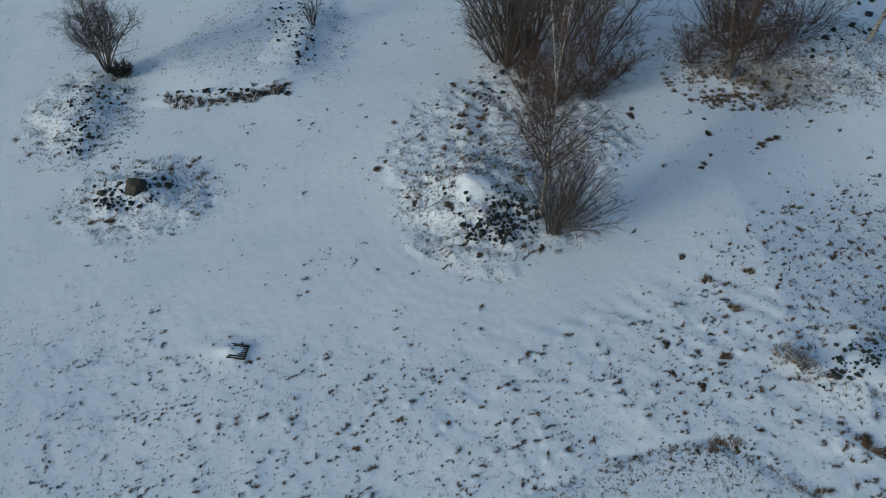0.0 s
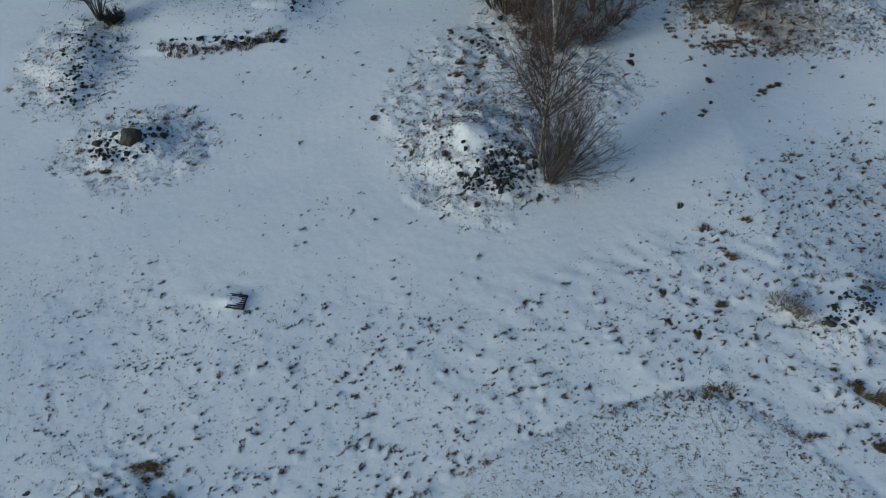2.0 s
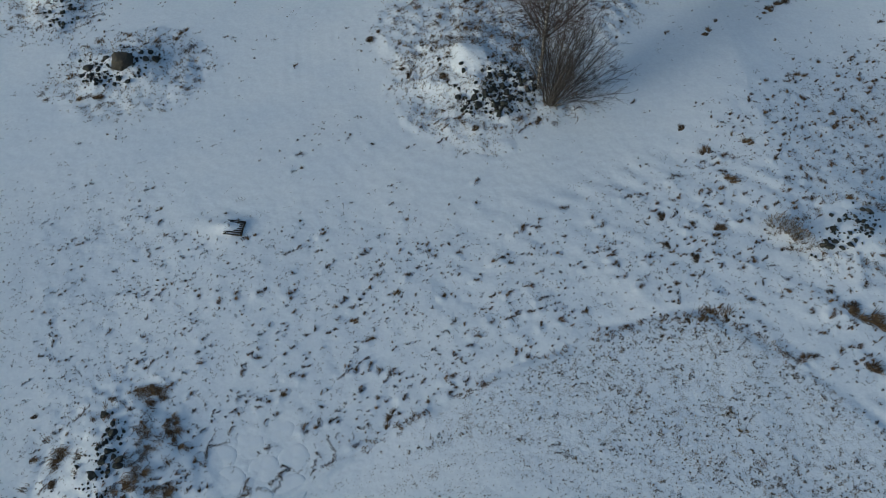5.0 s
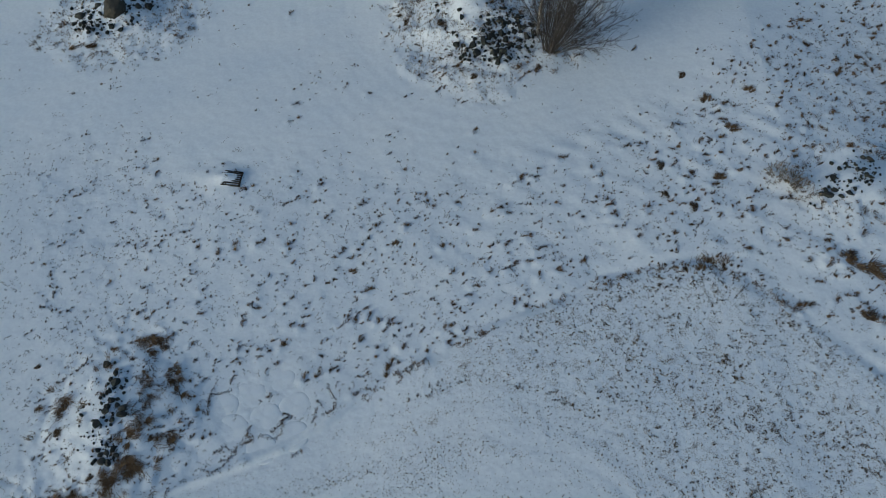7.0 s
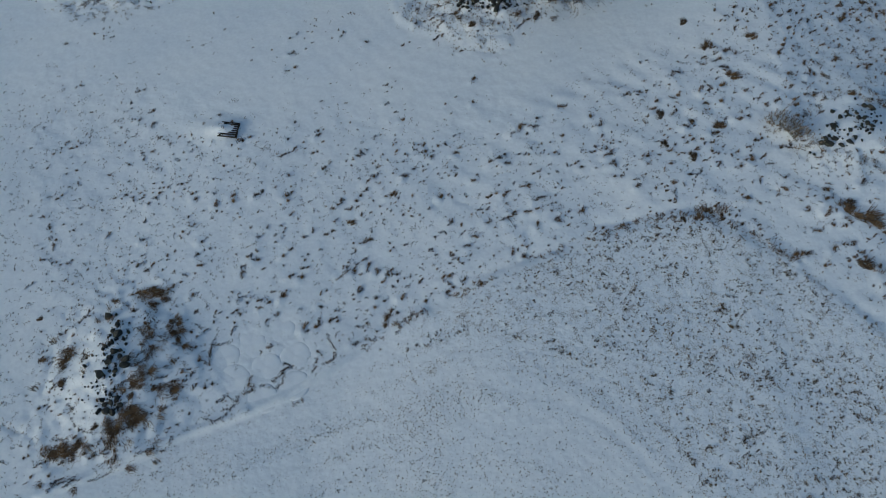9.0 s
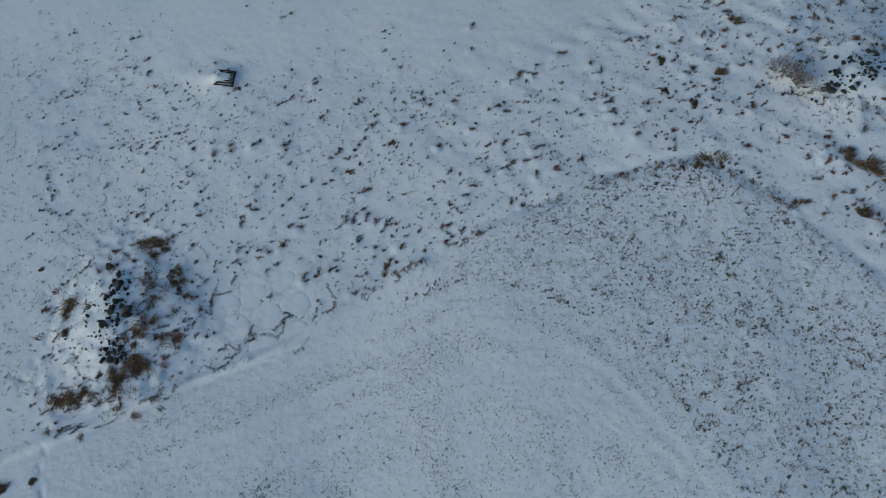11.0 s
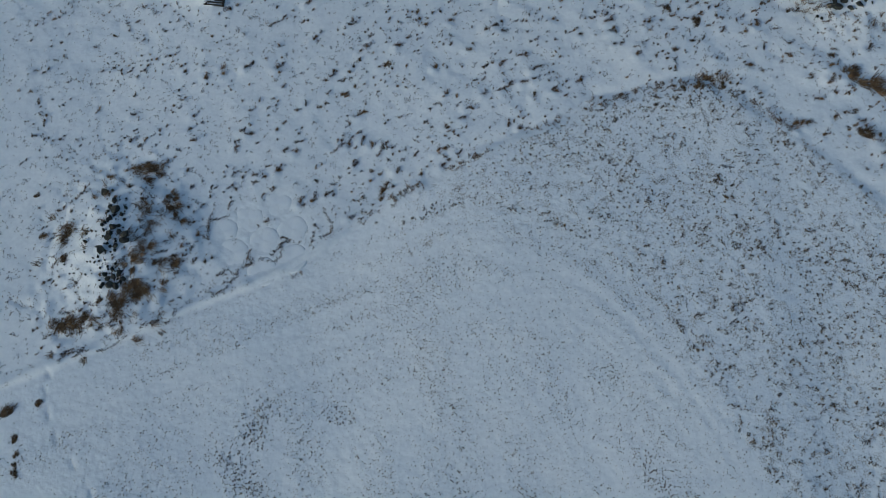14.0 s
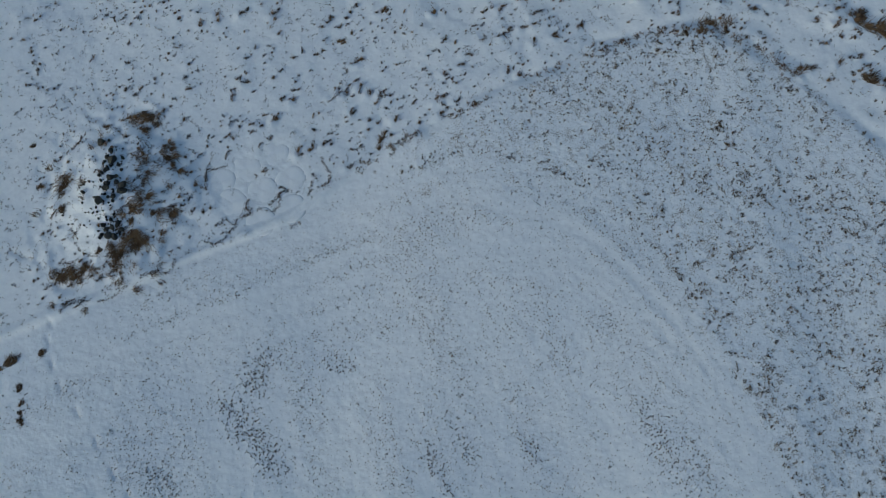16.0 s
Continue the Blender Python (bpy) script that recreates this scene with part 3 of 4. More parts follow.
def build_grass():
    rng = np.random.default_rng(11)
    big = TUFTS
    x = big[:, 0]
    red = rng.random(len(big)) < 0.38 + 0.3 * step(x, 8, 20)
    for name, pick, mat, label in (("field_grass", ~red, GRASS, "withered dark brown grass tufts poking through snow"), ("rusty_grass", red, RUST, "rusty brown withered grass tufts bent over the snow")):
        fine = clumps(big[pick, 0], big[pick, 1], big[pick, 2] * 0.8, 1.6, 0.2, rng)
        stuff(name, [tufts(big[pick, 0], big[pick, 1], big[pick, 2], rng), blades(fine, (3, 6), (0.04, 0.12), (0.016, 0.030), 1.0, rng, short=True)], mat, label, "grass")

    def stubble_chance(x, y):
        d, m = inner(x, y), mown(x, y)
        edge = np.exp(-((m + 0.1) / 0.2) ** 2) * (x > -2.2)
        return (d > 0.1) * step(x, -3.0, -0.5) * (1 - (1 - step(x, 1.5, 4)) * (1 - step(d, 0.3, 1.3))) * np.where(m < 0.05, 0.28 + 0.62 * vnoise(x, y, 1.3, 2) ** 1.4 + 0.9 * edge, 0)

    x, y = scatter(-6, 40, -3, 21, 0.195, stubble_chance, rng)
    s = (0.22 + 0.95 * rng.random(len(x)) ** 2.8) * (0.46 + 0.38 * step(x, 2, 13)) + 0.25 * rng.random(len(x)) * np.exp(-((mown(x, y) + 0.1) / 0.2) ** 2)
    # uneven: denser, bigger patches with barer snow between
    patchy = vnoise(x, y, 0.8, 9)
    keep = rng.random(len(x)) < 0.62 + 0.6 * patchy
    x, y, s = x[keep], y[keep], (s * (0.62 + 0.75 * patchy))[keep]
    pale = rng.random(len(x)) < 0.55
    straw = blades(clumps(x[pale] + rng.normal(0, 0.05, pale.sum()), y[pale] - 0.05, s[pale] + 0.15, 3.0, 0.08, rng, 0.7, 2.2), (3, 6), (0.05, 0.16), (0.012, 0.022), 1.1, rng, short=True, room=0.04, flat=0.6)
    stuff("stubble_straw", [straw], STRAW, "pale broken straw lying among dark stubble", "straw")
    a = blades(clumps(x, y, s, 3.0, 0.05, rng, 0.7, 1.8), (5, 10), (0.04, 0.14), (0.018, 0.034), 0.95, rng, short=True, room=0.03, flat=0.8)

    def lane_dark(x, y):
        dark = np.zeros(np.shape(x))
        for lane in LANES:
            dark = np.maximum(dark, 1 - far(x, y, *lane))
        return dark

    def mown_chance(x, y):
        m = mown(x, y)
        k = 0.75 * streak(x, y) + 0.25 * vnoise(x, y, 1.5, 5)
        dark = lane_dark(x, y)
        return (m > -0.1) * (1 - (1 - step(x, -5, -1)) * (1 - step(m, 0.4, 1.5)) * 0.85) * (np.clip(3.4 * (k - 0.5), 0.05 + 0.12 * step(x, -4, 1), 0.75) * (1 - 0.6 * step(x, -3, 1) * (1 - step(m, 0.6, 2.2))) * (0.75 + 0.25 * step(x, -4, 1) - 0.4 * step(x, -11, -17)) + 2.2 * dark * (0.4 + 0.8 * vnoise(x, y, 0.5, 3)))

    x, y = scatter(-24, 30, -4, 16, 0.13, mown_chance, rng)
    s = 0.05 + 0.6 * rng.random(len(x)) ** 3 + 0.6 * lane_dark(x, y)
    c = blades(clumps(x, y, s, 1.2, 0.15, rng, 1.2, 1.2), (3, 7), (0.04, 0.105), (0.022, 0.04), 1.0, rng, short=True, room=0.02, flat=0.8)
    x, y = scatter(-24, 30, -4, 16, 0.1, lambda x, y: (mown(x, y) > 0) * (0.12 + 0.5 * streak(x, y)) * (0.5 + 0.5 * step(x, -12, 0)), rng)
    e = blades(np.stack([x, y, 0.1 + 0.3 * rng.random(len(x))], -1), (1, 3), (0.03, 0.08), (0.012, 0.028), 1.0, rng, short=True, room=0.03, flat=0.8)
    stuff("stubble", [a, c, e], STUBBLE, "short withered stubble showing through thin snow", "stubble")

    def bits_chance(x, y):
        return off_bales(x, y) * dome(x, y) * (inner(x, y) < 0) * (x > track_x(y) - 3) * (0.05 + 0.75 * step(below_edge(x, y), -1, 4) + 0.5 * isle(x, y) + 0.25 * rough_mound(x, y)) * (0.3 + vnoise(x, y, 1.4, 1)) * 1.15

    x, y = scatter(-40, 40, 2, 66, 0.33, bits_chance, rng)
    s = 0.2 + 0.5 * rng.random(len(x)) ** 2
    stuff("short_grass", [blades(clumps(x, y, s, 4.0, 0.14, rng), (3, 7), (0.04, 0.15), (0.018, 0.034), 1.0, rng, short=True)], GRASS, "single short withered grass stalks in snow", "grass")

    def straw_chance(x, y):
        rim = np.exp(-((far(x, y, 26.3, 53.3, 10.6, 7.5, 6) - 0.97) / 0.045) ** 2)
        return isle(x, y) * dome(x, y) * (0.45 + 0.9 * step(x, 12, 16)) * (0.3 + 0.9 * vnoise(x, y, 1.2, 7)) + 0.8 * rim * (y < 56) * vnoise(x, y, 1.0, 3) + 0.7 * rough_mound(x, y) * (y > 20)

    x, y = scatter(-32, 38, 18, 62, 0.24, straw_chance, rng)
    s = 0.3 + 0.6 * rng.random(len(x)) ** 2
    stuff("straw_grass", [blades(clumps(x, y, s, 2.0, 0.12, rng), (3, 7), (0.06, 0.22), (0.016, 0.03), 0.8, rng, short=True, flat=0.9)], STRAW, "pale thin straw standing out of shallow snow", "grass")

    # long grass on the mounds, combed down their slopes
    rows, ways = [], []
    for (cx, cy, rx, ry, turn, h), count in zip(MOUNDS[:9], (20, 0, 40, 36, 0, 50, 0, 30, 16)):
        a, r = rng.random(count) * 2 * np.pi, 0.35 + 0.75 * rng.random(count)
        gx, gy = cx + rx * r * np.cos(a), cy + ry * r * np.sin(a)
        free = dome(gx, gy) > 0.5
        gx, gy = gx[free], gy[free]
        count = len(gx)
        rows.append(np.stack([gx, gy, 0.5 + 0.8 * rng.random(count) ** 2], -1))
        ways.append(np.arctan2((gy - cy) * 0.6, gx - cx) + rng.normal(0, 0.5, count))
    for cx, cy, rx, ry, count in ((-11.7, 11.8, 1.4, 3.4, 20), (-13.0, 8.4, 1.6, 0.7, 8), (12.3, 19.5, 0.8, 0.3, 12), (2.5, 42.5, 6.0, 7.5, 70), (24.0, 49.0, 8.0, 3.6, 90), (19.5, 49.8, 4.0, 3.0, 90), (20.5, 46.8, 3.6, 1.0, 70),
                                  (-12.05, 15.85, 0.8, 0.45, 20), (-10.95, 14.15, 0.35, 0.6, 13), (-12.0, 10.5, 0.5, 0.45, 20), (-12.65, 9.9, 0.3, 0.6, 14), (-12.1, 11.8, 0.5, 0.3, 9), (-10.8, 11.6, 0.45, 0.3, 10), (-15.2, 13.0, 0.3, 0.5, 12), (-11.9, 13.1, 0.3, 0.9, 11), (-14.8, 9.1, 0.45, 0.3, 16), (-13.9, 9.2, 0.6, 0.25, 12)):
        a, r = rng.random(count) * 2 * np.pi, np.sqrt(rng.random(count))
        rows.append(np.stack([cx + rx * r * np.cos(a), cy + ry * r * np.sin(a), 0.5 + 0.9 * rng.random(count) ** 2], -1))
        ways.append(rng.normal(0.9 if cx > -5 else -0.3, 0.8, count))
    rows, ways = np.concatenate(rows), np.concatenate(ways)
    stuff("long_grass", [blades(rows, (14, 44), (0.10, 0.4), (0.009, 0.02), 1.1, rng, comb=ways, loose=0.4, room=0.075, flat=0.6)], RUST, "long withered grass combed down the stony mounds", "grass")

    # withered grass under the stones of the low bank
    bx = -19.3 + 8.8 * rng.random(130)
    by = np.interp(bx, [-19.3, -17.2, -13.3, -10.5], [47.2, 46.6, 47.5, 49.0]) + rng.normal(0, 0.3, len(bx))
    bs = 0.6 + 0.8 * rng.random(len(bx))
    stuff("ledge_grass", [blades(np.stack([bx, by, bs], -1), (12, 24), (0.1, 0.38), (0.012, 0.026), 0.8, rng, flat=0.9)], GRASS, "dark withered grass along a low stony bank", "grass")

    # dark grass in the gaps between the bales
    rows = []
    for cx, cy, a, n in ((-9.3, 13.05, 1.7, 5), (-7.5, 11.7, 2.2, 4), (-6.35, 12.2, 0.9, 6), (-6.1, 12.6, -0.4, 3), (-5.5, 11.0, 0.5, 4), (-7.6, 11.4, 0.3, 3), (-4.95, 12.6, 1.4, 5), (-8.5, 11.2, 0.6, 4), (-7.2, 13.2, 1.0, 2), (-8.2, 12.6, 1.9, 3), (-6.9, 13.5, 2.2, 2)):
        for q in range(n):
            t = 0.13 * (q - n / 2)
            rows.append((cx + t * math.cos(a), cy + t * math.sin(a), 0.35 + 0.4 * rng.random()))
    stuff("gap_grass", [blades(np.array(rows), (8, 16), (0.05, 0.18), (0.012, 0.026), 1.0, rng)], GRASS, "dark withered grass between round bales", "grass")

    # mats of long grass lying along the ground
    rows, ways = [], []
    for mx, my, ln, way in MOUND_MATS + BALE_MATS + FOOT_MATS:
        n, curl = 3 + int(ln / 0.09), rng.normal(0, 0.25)
        for q in range(n):
            t = q / (n - 1)
            v = curl * ln * t * (1 - t) * 2
            rows.append((mx + ln * t * math.cos(way) - v * math.sin(way), my + ln * t * math.sin(way) + v * math.cos(way), 0.75 + 0.5 * rng.random()))
            ways.append(way + rng.normal(0, 0.35))
    stuff("mat_grass", [blades(np.array(rows), (4, 8), (0.05, 0.14), (0.012, 0.026), 1.0, rng, comb=np.array(ways), loose=0.5, room=0.022, flat=0.5)], GRASS, "matted brown grass lying over the snow", "grass")

    # ragged fringe along the bank of the lower field
    t = rng.random(420)
    bx = -4 + 19.5 * t
    by = inner(bx, 0 * bx) + rng.normal(0.05, 0.16, len(bx))
    keep = vnoise(bx, by, 0.9, 4) > 0.35
    bs = 0.35 + 0.55 * rng.random(len(bx))
    stuff("bank_grass", [blades(np.stack([bx, by, bs], -1)[keep], (6, 14), (0.05, 0.2), (0.010, 0.024), 0.95, rng)], RUST, "fringe of withered grass along the field bank", "grass")


build_grass()


# ---- big tussocks, one by one ----
def tussock_mesh(seed, wide, tall):
    """A few mats of long blades grown together, each combed its own way and fallen over."""
    rng = np.random.default_rng(seed)
    V, F, off = [], [], 0
    fall = rng.normal(0.5, 0.5)
    for k in range(5):
        n = int(rng.integers(35, 75))
        ox, oy = rng.normal(0, wide * 0.3), rng.normal(0, wide * 0.2)
        ang = rng.random(n) * 2 * np.pi
        r = np.sqrt(rng.random(n))
        bx, by = ox + wide * 0.2 * r * np.cos(ang), oy + wide * 0.12 * r * np.sin(ang)
        da = fall + rng.normal(0, 0.5) + rng.normal(0, 0.4, n)
        dx, dy = np.cos(da), np.sin(da)
        ln = tall * rng.uniform(0.7, 1.3) * (0.35 + 1.0 * rng.random(n) ** 1.5)
        le = np.clip(1.0 + rng.normal(0, 0.3, n), 0.1, 1.4)
        wd = 0.008 + 0.013 * rng.random(n)
        rows = []
        for s, w in ((0.0, 1.0), (0.35, 1.0), (0.7, 0.8), (1.0, 0.2)):
            out = ln * np.sin(le) * (0.5 * s + 0.6 * s * s)
            up = 0.6 * np.maximum(ln * (1.15 * s * np.cos(le * 0.75) - s * s * (0.2 + 0.5 * np.sin(le))), 0.0) - 0.02 + 0.05 * (1 - r) + 0.02 * s
            cx, cy = bx + dx * out, by + dy * out
            rows.append(np.stack([cx - dy * wd * w / 2, cy + dx * wd * w / 2, up], -1))
            rows.append(np.stack([cx + dy * wd * w / 2, cy - dx * wd * w / 2, up], -1))
        V.append(np.stack(rows, 1).reshape(-1, 3))
        o = off + np.arange(n)[:, None] * 8
        F.append(np.concatenate([o + np.array([[2 * i, 2 * i + 1, 2 * i + 3, 2 * i + 2]]) for i in range(3)], 0))
        off += n * 8
    return mesh_of("tussock", np.concatenate(V), np.concatenate(F), (RUST, GRASS)[seed % 2])


TUSSOCKS = [tussock_mesh(s, 0.62, 0.36) for s in (1, 2, 3, 4, 5, 6)]


def tussock(x, y, size, turn, label="rusty brown grass tussock bent over in snow"):
    ob = new("grass_tussock", TUSSOCKS[int(abs(x * 7 + y * 3)) % 6])
    ob.matrix_basis = pose(x, y, ground_z(x, y), 0, 0, turn) @ Matrix.Diagonal((size * 1.1, size * 0.9, size * 0.6, 1))
    return tagged(ob, label, "grass tussock", "tussocks on the field")


FIELD_TUSSOCKS = [(13.99, 29.71, 0.95, 64), (16.4, 30.31, 0.84, 22), (20.51, 42.16, 0.66, 30), (21.29, 42.65, 0.8, 3), (-0.35, 46.05, 0.66, 79), (1.76, 42.64, 0.89, 18), (0.76, 49.12, 0.81, 77), (12.72, 45.22, 0.98, 67), (16.12, 39.53, 0.79, 39), (2.27, 43.62, 0.9, 4), (0.96, 43.49, 0.85, 21), (1.36, 44.83, 0.97, 5), (2.57, 41.89, 0.9, 69), (-1.62, 35.83, 0.73, 71), (14.94, 27.67, 0.97, 1), (20.53, 35.83, 0.91, 0), (10.95, 25.15, 0.83, 34), (13.62, 24.46, 0.72, 25), (-4.2, 39.21, 0.95, 25), (13.12, 31.47, 0.7, 55), (17.36, 42.89, 0.81, 63)]
BANK_TUSSOCKS = [(12.31, 19.67, 0.6, 30), (11.73, 19.23, 0.7, 60), (12.79, 19.13, 0.5, 10), (11.07, 19.09, 0.45, 70), (18.46, 19.75, 1.2, -40), (18.84, 19.3, 1.5, -30), (19.29, 18.71, 1.4, -40), (18.55, 16.72, 1.1, -20), (15.64, 17.18, 0.65, 25), (12.11, 22.58, 0.86, 40), (13.72, 24.51, 0.75, 18), (17.13, 23.47, 0.57, 74), (17.8, 20.59, 0.59, 67), (10.93, 23.39, 0.7, 76), (-2.0, 14.55, 0.71, 74), (-3.79, 19.4, 0.5, 19), (-1.92, 20.88, 0.5, 53)]
MOUND_TUSSOCKS = [(-12.02, 16.02, 0.84, -50), (-12.09, 15.41, 0.62, -60), (-12.81, 15.91, 0.54, 20), (-13.7, 15.62, 0.46, 15), (-12.05, 14.23, 0.52, -60), (-10.98, 14.5, 0.53, -30), (-11.01, 14.04, 0.55, -40), (-10.55, 13.56, 0.62, -50), (-11.74, 12.26, 0.76, -20), (-12.36, 11.58, 0.82, 10), (-10.68, 11.73, 0.73, -70), (-11.3, 11.51, 0.5, 10), (-12.02, 11.01, 0.74, -80), (-11.86, 10.61, 0.86, -60), (-11.94, 10.26, 0.61, -70), (-12.62, 9.94, 0.85, -85), (-12.51, 9.42, 0.61, -70), (-13.27, 9.99, 0.49, 10), (-14.79, 9.08, 0.68, -70), (-13.82, 9.29, 0.75, 15), (-14.2, 9.03, 0.48, 60), (-16.12, 12.95, 0.46, 20), (-15.09, 13.01, 0.72, 50), (-15.06, 11.77, 0.63, 50), (-16.74, 14.86, 0.4, 20)]
DITCH_TUSSOCKS = [(-16.26, 5.71, 0.8, 34), (-16.55, 5.5, 0.6, 30), (-15.2, 5.95, 0.5, 20), (-15.8, 4.7, 0.5, 80), (-15.65, 4.1, 0.35, 80), (-15.6, 3.7, 0.4, 80), (-15.55, 3.4, 0.5, 85)]
ISLE_TUSSOCKS = [(-17.52, 47.21, 0.71, 32), (-15.64, 47.57, 0.56, 33), (-11.98, 48.71, 0.85, 74), (-11.16, 49.0, 0.98, 26), (-19.79, 34.37, 1.01, 15), (-19.16, 34.52, 0.94, 12), (-16.45, 37.45, 0.75, 5), (-15.55, 40.0, 0.95, 66), (2.03, 31.32, 0.62, 42), (1.44, 32.36, 0.68, 39), (5.49, 32.06, 0.81, 8), (0.2, 35.1, 0.96, 22), (-2.14, 36.43, 0.77, 4), (19.88, 47.58, 0.56, 15), (20.89, 46.94, 0.72, 74), (22.58, 48.85, 0.97, 38), (24.62, 49.22, 0.77, 53)]
ROW_TUSSOCKS = [(12.87, 46.06, 0.7, 60), (12.72, 45.0, 0.8, 70), (12.07, 43.62, 0.5, 40), (11.64, 42.05, 0.4, 60), (11.18, 40.58, 0.45, 50), (10.68, 39.15, 0.4, 60), (20.36, 41.73, 0.8, 20), (21.14, 42.39, 0.8, 30), (21.71, 42.8, 0.9, 20), (17.46, 44.68, 0.5, 60), (17.33, 43.2, 0.5, 70), (16.94, 40.72, 0.5, 60), (16.11, 39.35, 0.55, 30), (2.49, 44.68, 1.0, 20), (2.99, 45.75, 0.9, 10), (1.15, 43.38, 0.8, 40), (-3.67, 39.92, 0.6, 20)]
for x, y, size, turn in ROW_TUSSOCKS + FIELD_TUSSOCKS + BANK_TUSSOCKS + MOUND_TUSSOCKS + DITCH_TUSSOCKS + ISLE_TUSSOCKS:
    tussock(x, y, size, turn)


# ---- stones ----
def stone_mesh(seed, flat=0.72):
    """A weathered stone: a lumpy ball with a few broken faces."""
    rng = random.Random(seed)
    bm = bmesh.new()
    bmesh.ops.create_icosphere(bm, subdivisions=2, radius=0.5)
    off = Vector((rng.random() * 50, rng.random() * 50, rng.random() * 50))
    sx, sy = 0.75 + 0.5 * rng.random(), 0.75 + 0.5 * rng.random()
    cuts = [(Vector((rng.gauss(0, 1), rng.gauss(0, 1), rng.gauss(0, 0.8))).normalized(), rng.uniform(0.24, 0.38)) for _ in range(9)]
    for v in bm.verts:
        c = v.co.normalized()
        p = c * 0.5 * (1 + 0.5 * noise.noise(c * 1.4 + off) + 0.16 * noise.noise(c * 3.5 + off))
        for n, d in cuts:
            p -= n * max(0.0, p.dot(n) - d)
        v.co = Vector((p.x * sx, p.y * sy, p.z * flat))
    me = bpy.data.meshes.new("stone")
    bm.to_mesh(me)
    bm.free()
    me.materials.append(STONE)
    return me


STONES = [stone_mesh(s) for s in range(9)]


def boulder_mesh():
    """A big block with a flat sloping top, broken sides and rounded edges."""
    bm = bmesh.new()
    bmesh.ops.create_icosphere(bm, subdivisions=4, radius=0.5)
    cuts = [(Vector(n).normalized(), d) for n, d in (((0.1, -0.15, 1), 0.29), ((-0.5, -1, 0.25), 0.33), ((0.9, -0.6, 0.2), 0.35), ((-1, 0.2, 0.35), 0.38), ((0.5, 0.9, 0.3), 0.36), ((-0.75, -0.2, 0.75), 0.3), ((0.3, -0.9, -0.1), 0.34))]
    for v in bm.verts:
        c = v.co.normalized()
        p = c * 0.5 * (1 + 0.22 * noise.noise(c * 1.2 + Vector((4, 9, 2))))
        for n, d in cuts:
            p -= n * max(0.0, p.dot(n) - d) * 0.9
        p *= 1 + 0.09 * noise.noise(c * 3.2) + 0.035 * noise.noise(c * 9)
        v.co = Vector((p.x, p.y * 0.8, p.z * 0.85))
    me = bpy.data.meshes.new("boulder")
    bm.to_mesh(me)
    bm.free()
    me.shade_smooth()
    me.materials.append(BOULDER)
    return me


def stone(x, y, size, label="dark grey field stone half sunk in snow", name="field_stone", lift=0.07, group="stones of the piles"):
    rng = random.Random(int(x * 977 + y * 131))
    ob = new(name, STONES[rng.randrange(9)])
    s = size
    ob.matrix_basis = pose(x, y, ground_z(x, y) + lift * s, rng.uniform(-15, 15), rng.uniform(-15, 15), rng.uniform(0, 360)) @ Matrix.Diagonal((s, s * rng.uniform(0.7, 1.0), s * rng.uniform(0.7, 1.0), 1))
    return tagged(ob, label, "stone", group)


# single stones that stand out of the piles: place and breadth
HEAP_STONES = [(-13.77, 14.85, 0.36), (-13.48, 14.94, 0.17), (-13.23, 14.37, 0.29), (-13.4, 14.09, 0.23), (-13.14, 13.92, 0.41), (-13.25, 13.54, 0.25), (-12.81, 13.67, 0.19), (-13.15, 13.14, 0.14), (-13.02, 13.05, 0.34), (-12.82, 13.13, 0.2), (-13.17, 12.61, 0.34), (-13.1, 12.78, 0.28), (-12.77, 12.85, 0.26), (-12.9, 12.53, 0.12), (-12.5, 12.75, 0.36), (-12.52, 12.44, 0.3), (-12.81, 12.21, 0.32), (-12.65, 12.45, 0.14), (-13.37, 12.03, 0.4), (-14.15, 12.51, 0.16), (-13.42, 12.96, 0.12), (-13.77, 12.93, 0.1), (-13.78, 13.49, 0.1), (-13.44, 11.6, 0.14), (-12.74, 11.47, 0.14), (-13.18, 11.06, 0.26), (-13.04, 10.86, 0.3), (-12.78, 10.95, 0.24), (-12.59, 11.08, 0.28), (-12.42, 10.86, 0.26), (-13.19, 10.62, 0.22), (-12.91, 10.6, 0.33), (-12.65, 10.57, 0.3)]
EDGE_STONES = [(20.89, 25.49, 0.3), (21.38, 25.92, 0.15), (20.26, 24.86, 0.21), (20.16, 24.47, 0.31), (20.43, 24.45, 0.31), (20.45, 24.09, 0.31), (20.62, 23.99, 0.21), (20.95, 24.27, 0.21), (20.56, 23.75, 0.18), (20.37, 23.71, 0.18), (20.17, 24.01, 0.21), (21.12, 24.61, 0.17), (21.2, 25.32, 0.32), (19.45, 24.7, 0.29), (19.73, 24.74, 0.15), (18.94, 24.11, 0.41), (18.69, 24.21, 0.21), (18.57, 23.55, 0.2), (18.8, 23.32, 0.31), (18.39, 23.35, 0.33), (18.4, 23.09, 0.35), (18.15, 23.16, 0.27), (19.01, 22.98, 0.28), (19.4, 23.09, 0.37), (19.41, 23.48, 0.16), (19.7, 23.31, 0.29), (19.98, 23.16, 0.14), (20.54, 25.95, 0.15), (19.87, 25.14, 0.15), (19.28, 25.21, 0.25), (17.7, 22.56, 0.18), (17.55, 22.71, 0.16), (19.57, 23.73, 0.25)]
